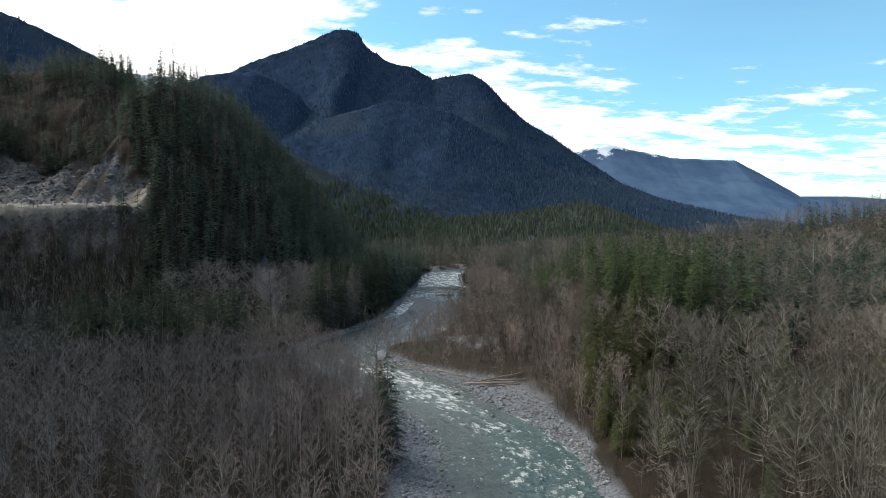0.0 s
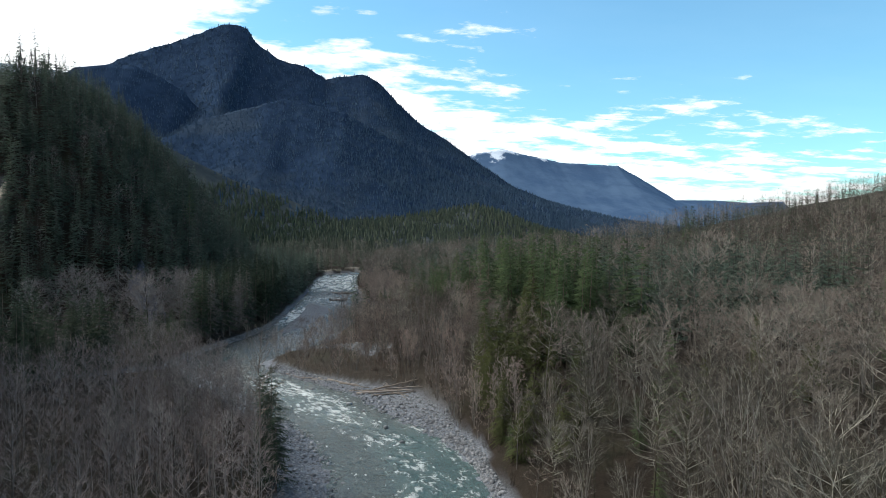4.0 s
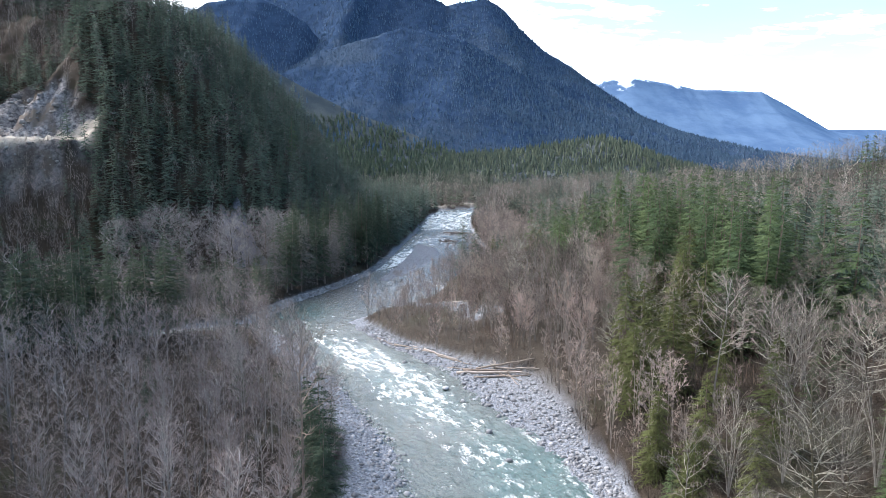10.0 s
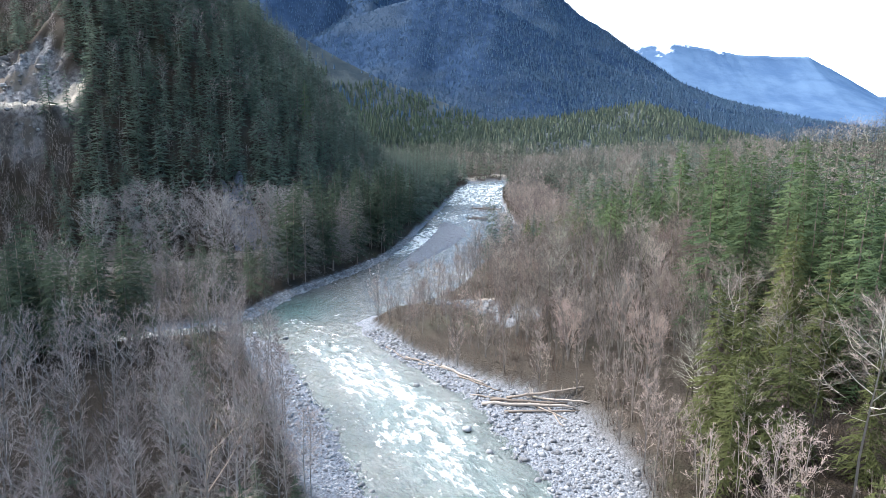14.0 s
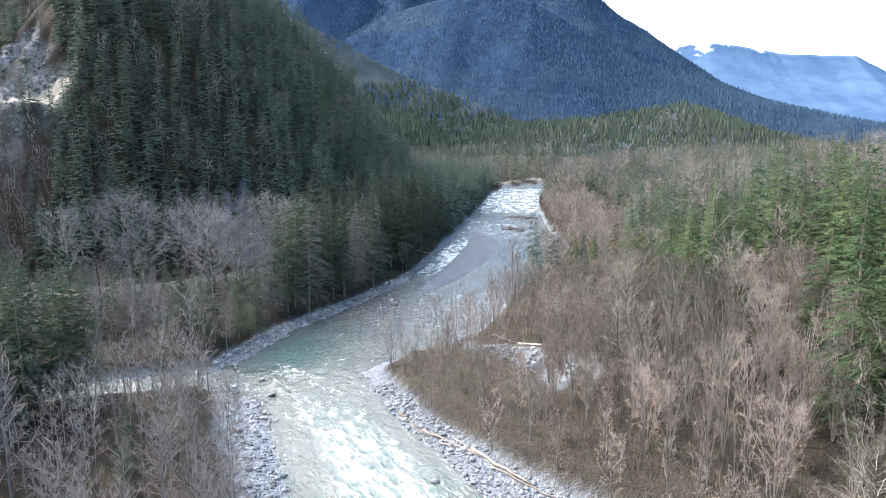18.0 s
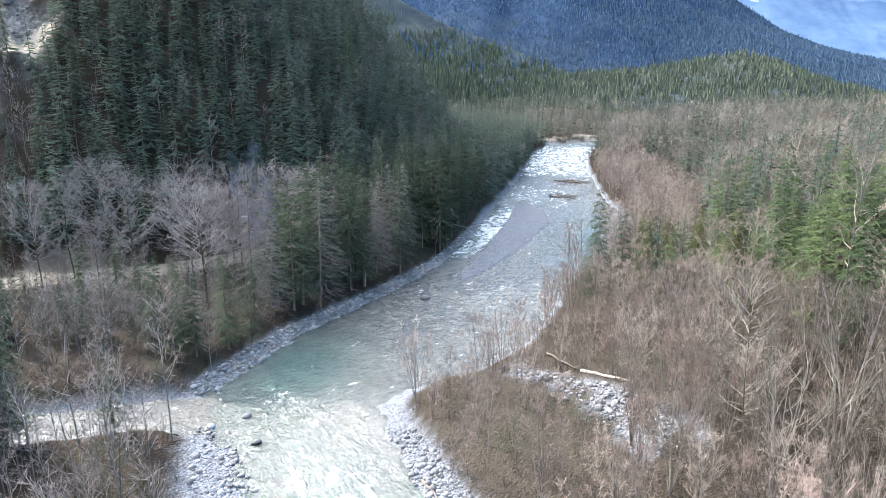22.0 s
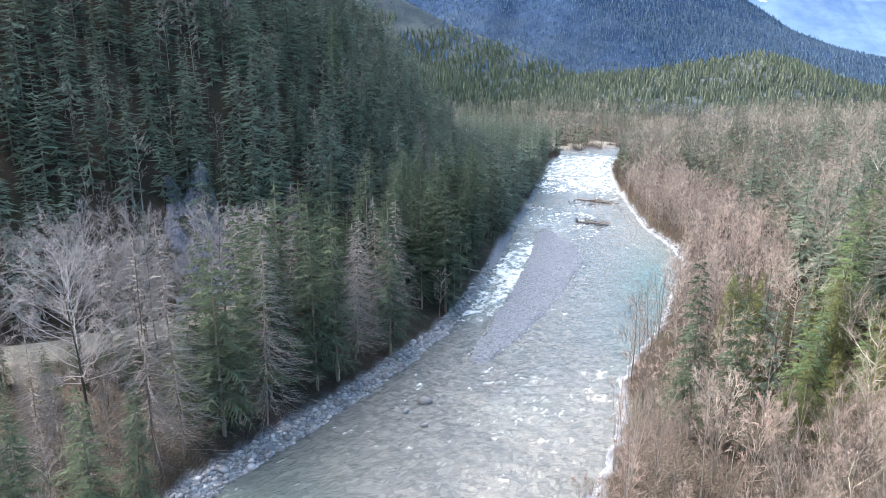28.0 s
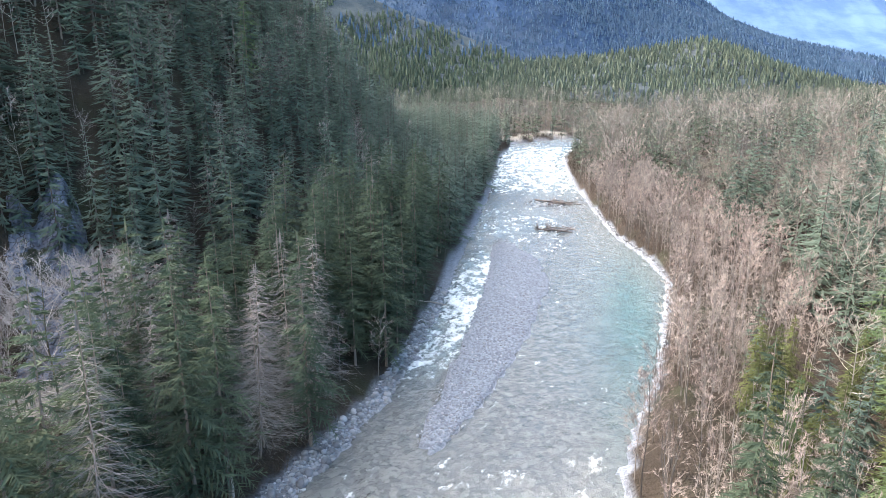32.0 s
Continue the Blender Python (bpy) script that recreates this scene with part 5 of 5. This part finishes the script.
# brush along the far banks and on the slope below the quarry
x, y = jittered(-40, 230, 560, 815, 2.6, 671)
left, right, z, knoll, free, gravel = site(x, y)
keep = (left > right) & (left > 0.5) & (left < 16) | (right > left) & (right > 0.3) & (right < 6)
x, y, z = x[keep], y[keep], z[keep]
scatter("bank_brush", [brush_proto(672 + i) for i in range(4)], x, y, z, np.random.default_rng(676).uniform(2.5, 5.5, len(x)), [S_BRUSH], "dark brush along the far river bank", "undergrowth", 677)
x, y = jittered(-2, 40, 345, 560, 1.7, 678)
left, right, z, knoll, free, gravel = site(x, y)
keep = (right > 1.6) & (right < 7)
x, y, z = x[keep], y[keep], z[keep]
scatter("edge_brush", [brush_proto(672 + i) for i in range(4)], x, y, z, np.random.default_rng(679).uniform(1.2, 3.2, len(x)), [S_BRUSH_RED], "leafless brush along the stone edge", "undergrowth", 680)
x, y = jittered(-34, 22, 205, 292, 2.7, 684)
left, right, z, knoll, free, gravel = site(x, y)
keep = (right > left) & (right < 27) & (gravel < 0.6) & (z > 0.3)
x, y, z = x[keep], y[keep], z[keep]
scatter("spit_brush", [brush_proto(685 + i) for i in range(4)], x, y, z, np.random.default_rng(689).uniform(1.0, 3.6, len(x)), [S_BRUSH_RED], "low leafless willow brush on the river spit", "undergrowth", 690)
x, y = jittered(8, 78, 172, 335, 3.5, 691)
left, right, z, knoll, free, gravel = site(x, y)
keep = (right > 9) & (gravel < 0.5) & (wave_noise(x, y, 30, 692, 3) > -0.35)
x, y, z = x[keep], y[keep], z[keep]
scatter("bench_brush", [brush_proto(685 + i) for i in range(4)], x, y, z, np.random.default_rng(693).uniform(1.5, 4.6, len(x)), [S_BRUSH_RED], "reddish leafless brush between the alder clumps", "undergrowth", 694)
x, y = jittered(-330, -150, 302, 342, 3.0, 681)
left, right, z, knoll, free, gravel = site(x, y)
keep = (knoll > 2) & seen_from_path(x, y)
x, y, z = x[keep], y[keep], z[keep]
scatter("slope_brush", [brush_proto(672 + i) for i in range(4)], x, y, z, np.random.default_rng(682).uniform(3.0, 7.0, len(x)), [S_TWIG], "grey leafless brush on the slope below the quarry", "undergrowth", 683)

# dead stems among the knoll's firs
v_, f_, m_ = joined(*conifer(660, 24, 3.4, 30, 5, 2, bare_to=0.2, trunk_r=0.12, ragged=0.6, droop=0.15, dead=True))
x, y = jittered(-260, -55, 300, 640, 24, 661)
left, right, z, knoll, free, gravel = site(x, y)
keep = free & (knoll > 3) & (left > right)
x, y, z = x[keep], y[keep], z[keep]
scatter("dead_stems", [(v_ / 24, f_, m_)], x, y, z, np.random.default_rng(662).uniform(14, 27, len(x)), [S_TRUNK, S_BARK], "bare grey dead stems between the firs", "woods", 663)


# ---- stones, logs and the rock face ----
def stone_mesh(name, seed):
    """A rounded uneven boulder about one metre across."""
    r = np.random.default_rng(seed)
    s = r.uniform(0.75, 1.25, 3) * (0.55, 0.5, 0.34)
    v = [(0, 0, -s[2]), (r.uniform(-0.1, 0.1), r.uniform(-0.1, 0.1), s[2] * r.uniform(0.85, 1.1))]
    for z, wide, turn in ((-0.35, 0.92, 0.0), (0.48, 0.80, 0.52)):
        for j in range(6):
            a, k = j * math.pi / 3 + turn + r.uniform(-0.15, 0.15), wide * r.uniform(0.82, 1.15)
            v.append((math.cos(a) * s[0] * k, math.sin(a) * s[1] * k, s[2] * (z + r.uniform(-0.15, 0.15))))
    f = []
    for j in range(6):
        n = (j + 1) % 6
        f += [(0, 2 + n, 2 + j), (1, 8 + j, 8 + n), (2 + j, 2 + n, 8 + j), (2 + n, 8 + n, 8 + j)]
    return mesh_from(name, v, f, [STONE])


def stone_arrays(seed):
    me = stone_mesh("shape", seed)
    v = np.array([tuple(p.co) for p in me.vertices])
    f = np.array([tuple(p.vertices) for p in me.polygons])
    bpy.data.meshes.remove(me)
    return v, f, np.zeros(len(f), int)


def stones_on(name, label, x, y, size, singles, seed, lift=0.12):
    """A stretch of bare river stones: some as stones of their own, the rest joined."""
    r = np.random.default_rng(seed)
    base = tagged(new(name), label, "stones", kind="structure")
    z = ground_z(x, y)
    z = np.maximum(z, -0.25)
    meshes = [stone_mesh("stone", seed + 1 + i) for i in range(5)]
    order = np.argsort(-size + 0.3 * r.uniform(0, 1, len(size)))
    own, others = order[:singles], order[singles:]
    for i in own:
        ob = new("stone", meshes[i % 5])
        ob.parent = base
        ob.matrix_basis = Matrix.Translation((x[i], y[i], z[i] + lift * size[i])) @ Euler((r.normal(0, 0.3), r.normal(0, 0.3), r.uniform(0, 6.28))).to_matrix().to_4x4() @ Matrix.Scale(size[i], 4)
    if len(others):
        ob = scatter("small_stones", [stone_arrays(seed + 20 + i) for i in range(4)], x[others], y[others], z[others] + lift * size[others], size[others], [STONE], "small grey river stones", "", seed + 40)
        ob.parent = base
    return base


def shore_points(count, side, y0, y1, lo, hi, seed):
    """Spots beside the water, lo to hi times the width of the stones there."""
    r = np.random.default_rng(seed)
    y = r.uniform(y0, y1, count)
    u = r.uniform(lo, hi, count)
    if side < 0:
        return np.interp(y, LEFT_Y, LEFT_X) - u * np.interp(y, *STONES_LEFT), y
    return np.interp(y, RIGHT_Y, RIGHT_X) + u * np.interp(y, *STONES_RIGHT), y


def sizes(count, seed, typical, spread_=0.45):
    return np.clip(typical * np.exp(np.random.default_rng(seed).normal(0, spread_, count)), 0.15, typical * 3.2)


x, y = shore_points(2900, -1, 256, 400, -0.15, 1.0, 701)
stones_on("stone_bank", "bank of blue-grey boulders below the firs", x, y, sizes(len(x), 702, 0.46), 280, 703)
x, y = shore_points(4200, 1, 126, 250, -0.1, 1.0, 711)
stones_on("gravel_bar", "bar of pale river stones with driftwood", x, y, sizes(len(x), 712, 0.32, 0.6), 290, 713)
x, y = shore_points(2400, -1, 110, 246, -0.35, 0.9, 721)
stones_on("stone_shallows", "wet stones along the shallow edge", x, y, sizes(len(x), 722, 0.34, 0.6), 200, 723, 0.05)
r = np.random.default_rng(731)
x, y = shore_points(700, 1, 345, 520, 0.0, 1.0, 732)
stones_on("stone_edge", "narrow pale stone edge below the alders", x, y, sizes(len(x), 733, 0.36), 80, 734)
q = r.uniform(0, 1, 900) * 4
x = np.interp(q, range(5), [c[0] for c in DRY_CHANNEL]) + r.normal(0, 1.7, 900)
y = np.interp(q, range(5), [c[1] for c in DRY_CHANNEL]) + r.normal(0, 1.7, 900)
stones_on("dry_channel", "dry side channel of pale stones", x[:560], y[:560], sizes(560, 735, 0.42), 160, 736)
ay = r.uniform(332, 450, 2600)
ax = np.interp(ay, ISLAND_Y, ISLAND_X) + r.uniform(-1, 1, 2600) * np.interp(ay, ISLAND_Y, ISLAND_HALF)
stones_on("island_bar", "low blue-grey gravel island in the river", ax, ay, sizes(2600, 737, 0.17, 0.6), 160, 738)
ay = r.uniform(0, 6.28, 420)
ar = np.sqrt(r.uniform(0, 1, 420))
stones_on("jam_bar", "low stony bar below the stranded driftwood", -2 + 11 * ar * np.cos(ay), 511 + 8 * ar * np.sin(ay), sizes(420, 739, 0.5), 60, 740, 0.2)
# boulders standing in the stream
for bx, by, s in [(-34.6, 312.6, 2.6), (-37, 309, 1.1), (-33, 305, 1.2), (-16, 236, 1.3), (-20, 243, 1.1), (2, 196, 1.5), (-3, 204, 1.2), (11, 172, 1.4), (-25, 196, 1.1), (-12, 262, 1.2),
                  (-23, 262, 1.6), (-45, 243, 1.5), (-50, 250, 1.4), (-54, 246, 1.3), (-9, 215, 1.6), (6, 188, 1.3), (14, 160, 1.2)]:
    ob = tagged(new("boulder", stone_mesh("boulder", int(900 + by))), "pale boulder standing in the river", "boulder", "river boulders")
    ob.matrix_basis = Matrix.Translation((bx, by, 0.10 * s)) @ Matrix.Rotation(by, 4, "Z") @ Matrix.Scale(s, 4)


# broken rock on the quarry's face and floor
r = np.random.default_rng(741)
x, y = r.uniform(-330, -160, 9000), r.uniform(338, 470, 9000)
_, _, rk, dt = lay(x, y)
keep = (rk > 0.4) & (dt < 0.3)
x, y = x[keep][:2600], y[keep][:2600]
big_ones = sizes(len(x), 742, 0.75, 0.5)
scatter("quarry_rubble", [stone_arrays(743 + i) for i in range(5)], x, y, ground_z(x, y) + 0.02 * big_ones, big_ones * 1.4, [RUBBLE], "dark broken rock on the quarry face", "rubble", 744)


def log(x0, y0, x1, y1, r0, seed, label, z=None, stubs=3, roots=False, tip=0.0, mat=WOOD):
    """A stranded trunk with its snapped branches and, on some, a plate of torn roots."""
    r = np.random.default_rng(seed)
    length = math.hypot(x1 - x0, y1 - y0)
    r1 = r0 * 0.55
    za = float(max(ground_z(x0, y0), 0)) + r0 * 0.8 if z is None else z
    zb = float(max(ground_z(x1, y1), 0)) + r0 * 0.6 + tip if z is None else z + tip
    s = Shape()
    k = 7
    pts = [np.array([length * i / k, r.normal(0, 0.012 * length), r.normal(0, 0.06)]) for i in range(k + 1)]
    s.tube(pts, r0, r1, 8)
    n = len(s.v)
    s.v += [pts[0], pts[-1]]
    for j in range(8):
        s.f += [(n, (j + 1) % 8, j), (n + 1, n - 8 + j, n - 8 + (j + 1) % 8)]
        s.m += [0, 0]
    v, f, _ = s.arrays()
    ob = tagged(new("driftwood_log", mesh_from("driftwood_log", v, f, [mat])), label, "log", "driftwood logs")
    ob.matrix_basis = Matrix.Translation((x0, y0, za)) @ Matrix.Rotation(math.atan2(y1 - y0, x1 - x0), 4, "Z") @ Matrix.Rotation(-math.atan2(zb - za, length), 4, "Y")
    for _ in range(stubs):
        b = pts[r.integers(1, k)]
        d = unit(np.array([r.uniform(0, 0.6), r.normal(0, 1), abs(r.normal(0, 0.8))]))
        s = Shape()
        s.tube([b, b + d * r.uniform(0.5, 2.2)], r1 * 0.5, 0.02, 4)
        part("branch", s, mat, ob)
    if roots:
        s = Shape()
        for _ in range(26):
            d = unit(np.array([-0.5, r.normal(0, 1), r.normal(0.45, 0.8)]))
            foot, first = len(s.v), len(s.f)
            s.tube([pts[0], pts[0] + d * r.uniform(0.6, 1.4), pts[0] + d * r.uniform(1.4, 2.8) + r.normal(0, 0.3, 3)], r0 * 0.4, 0.03, 4)
            s.f[first:] = [tuple(v - foot if v < foot + 4 else v for v in f) for f in s.f[first:]]
        part("root_plate", s, mat, ob, "torn tangle of roots")
    return ob


GREY_LOG = "weathered grey driftwood log on river stones"
log(4.3, 206.4, 21.5, 203.8, 0.42, 801, GREY_LOG, stubs=2)
log(6.0, 208.2, 20.0, 205.6, 0.35, 802, GREY_LOG)
log(8.5, 203.2, 22.0, 202.4, 0.28, 803, GREY_LOG)
log(2.0, 210.5, 13.0, 207.0, 0.22, 804, GREY_LOG)
log(12.0, 207.8, 19.5, 199.5, 0.20, 805, GREY_LOG)
log(16.0, 206.6, 18.5, 197.0, 0.16, 806, GREY_LOG)
log(9.0, 209.0, 23.5, 206.8, 0.30, 814, GREY_LOG, stubs=5)
log(14.0, 208.5, 24.0, 203.0, 0.22, 815, "weathered grey driftwood log with its roots", stubs=4, roots=True)
log(-1.0, 219.5, 8.0, 211.5, 0.20, 816, GREY_LOG)
log(-8.0, 228.0, 0.5, 219.0, 0.17, 817, GREY_LOG)
log(-13.4, 231.0, -2.5, 222.0, 0.26, 807, GREY_LOG)
log(-4.5, 224.5, 5.0, 214.5, 0.30, 808, GREY_LOG)
log(-10.0, 226.5, -3.0, 224.5, 0.18, 809, GREY_LOG)
log(-19.0, 238.0, -12.5, 229.0, 0.2, 810, GREY_LOG)
log(1.9, 267.7, 9.8, 259.0, 0.36, 811, "barkless pale log lying across a dry channel", stubs=1)
log(-4.0, 276.0, 1.5, 268.5, 0.25, 812, GREY_LOG)
log(-41.0, 385.0, -31.5, 391.0, 0.22, 813, "thin fallen trunk leaning into the river", tip=-0.3)
for i, (a, b_) in enumerate(zip([(-9, 466, 2, 463), (-7, 463, -1, 469), (-3, 461, 2, 467), (-5, 468, 2, 464), (-2, 462, 3, 466), (-6, 465, 0, 461), (-1, 468, 3, 462)], (0.34, 0.26, 0.24, 0.2, 0.18, 0.16, 0.2))):
    log(*a, b_, 820 + i, "stranded driftwood tree with its roots in midstream", z=0.45 + 0.12 * i, stubs=9, roots=i in (0, 3, 5), mat=WOOD_DARK)
for i, (a, b_) in enumerate(zip([(-9, 517, 5, 509), (2, 511, 9, 508), (-4, 507, 7, 512), (-1, 513, 5, 506), (1, 508, 8, 513), (-5, 512, 3, 514)], (0.42, 0.3, 0.25, 0.24, 0.2, 0.2))):
    log(*a, b_, 830 + i, "stranded driftwood tree with its roots in midstream", z=0.5 + 0.12 * i, stubs=8, roots=i in (1, 3), mat=WOOD_DARK)
# standing broken stem
s = Shape()
s.tube([np.array([0, 0, -0.4]), np.array([0.05, 0, 1.2]), np.array([0.02, 0.06, 2.6]), np.array([0.1, 0.03, 3.9])], 0.24, 0.17, 8)
v_, f_, _ = s.arrays()
stump = tagged(new("snag", mesh_from("snag", v_, f_, [WOOD])), "broken grey stem standing on the bank", "snag")
stump.matrix_basis = Matrix.Translation((-50.6, 315.1, float(ground_z(-50.6, 315.1))))

# rock face at the foot of the knoll
fu, fv = np.linspace(-1, 1, 70), np.linspace(0, 1, 60)
FU, FV = np.meshgrid(fu, fv)
lump = np.abs(wave_noise(FU * 20, FV * 26, 9, 901, 4))
strata = np.round((FV * 26 + 4 * FU + 1.4 * wave_noise(FU * 14, FV * 9, 8, 902, 2)) / 1.7) * 1.7 - (FV * 26 + 4 * FU)
dx, dy = 0.80, 0.60
off = 2.6 * lump + 1.1 * strata + 5.0 * (1 - FU ** 2)
FX = -90.5 + dx * FU * 13 - dy * (25 * FV - 0.30 * off + 4.5 * FU ** 2)
FY = 339.0 + dy * FU * 13 + dx * (25 * FV - 0.30 * off + 4.5 * FU ** 2)
FZ = 4.0 + (26 + 5 * wave_noise(FU * 9, FU * 0, 9, 903, 2)) * FV * (1 - 0.45 * np.abs(FU - 0.2 * np.sin(5 * FU)) ** 1.5) + 0.7 * lump
face = new("rock_face", mesh_from("rock_face", np.stack([FX, FY, FZ], -1).reshape(-1, 3), grid_tris(len(fu), len(fv)), [CLIFF], shade=False))
tagged(face, "broken blue-grey rock face between the firs", "cliff", kind="structure")
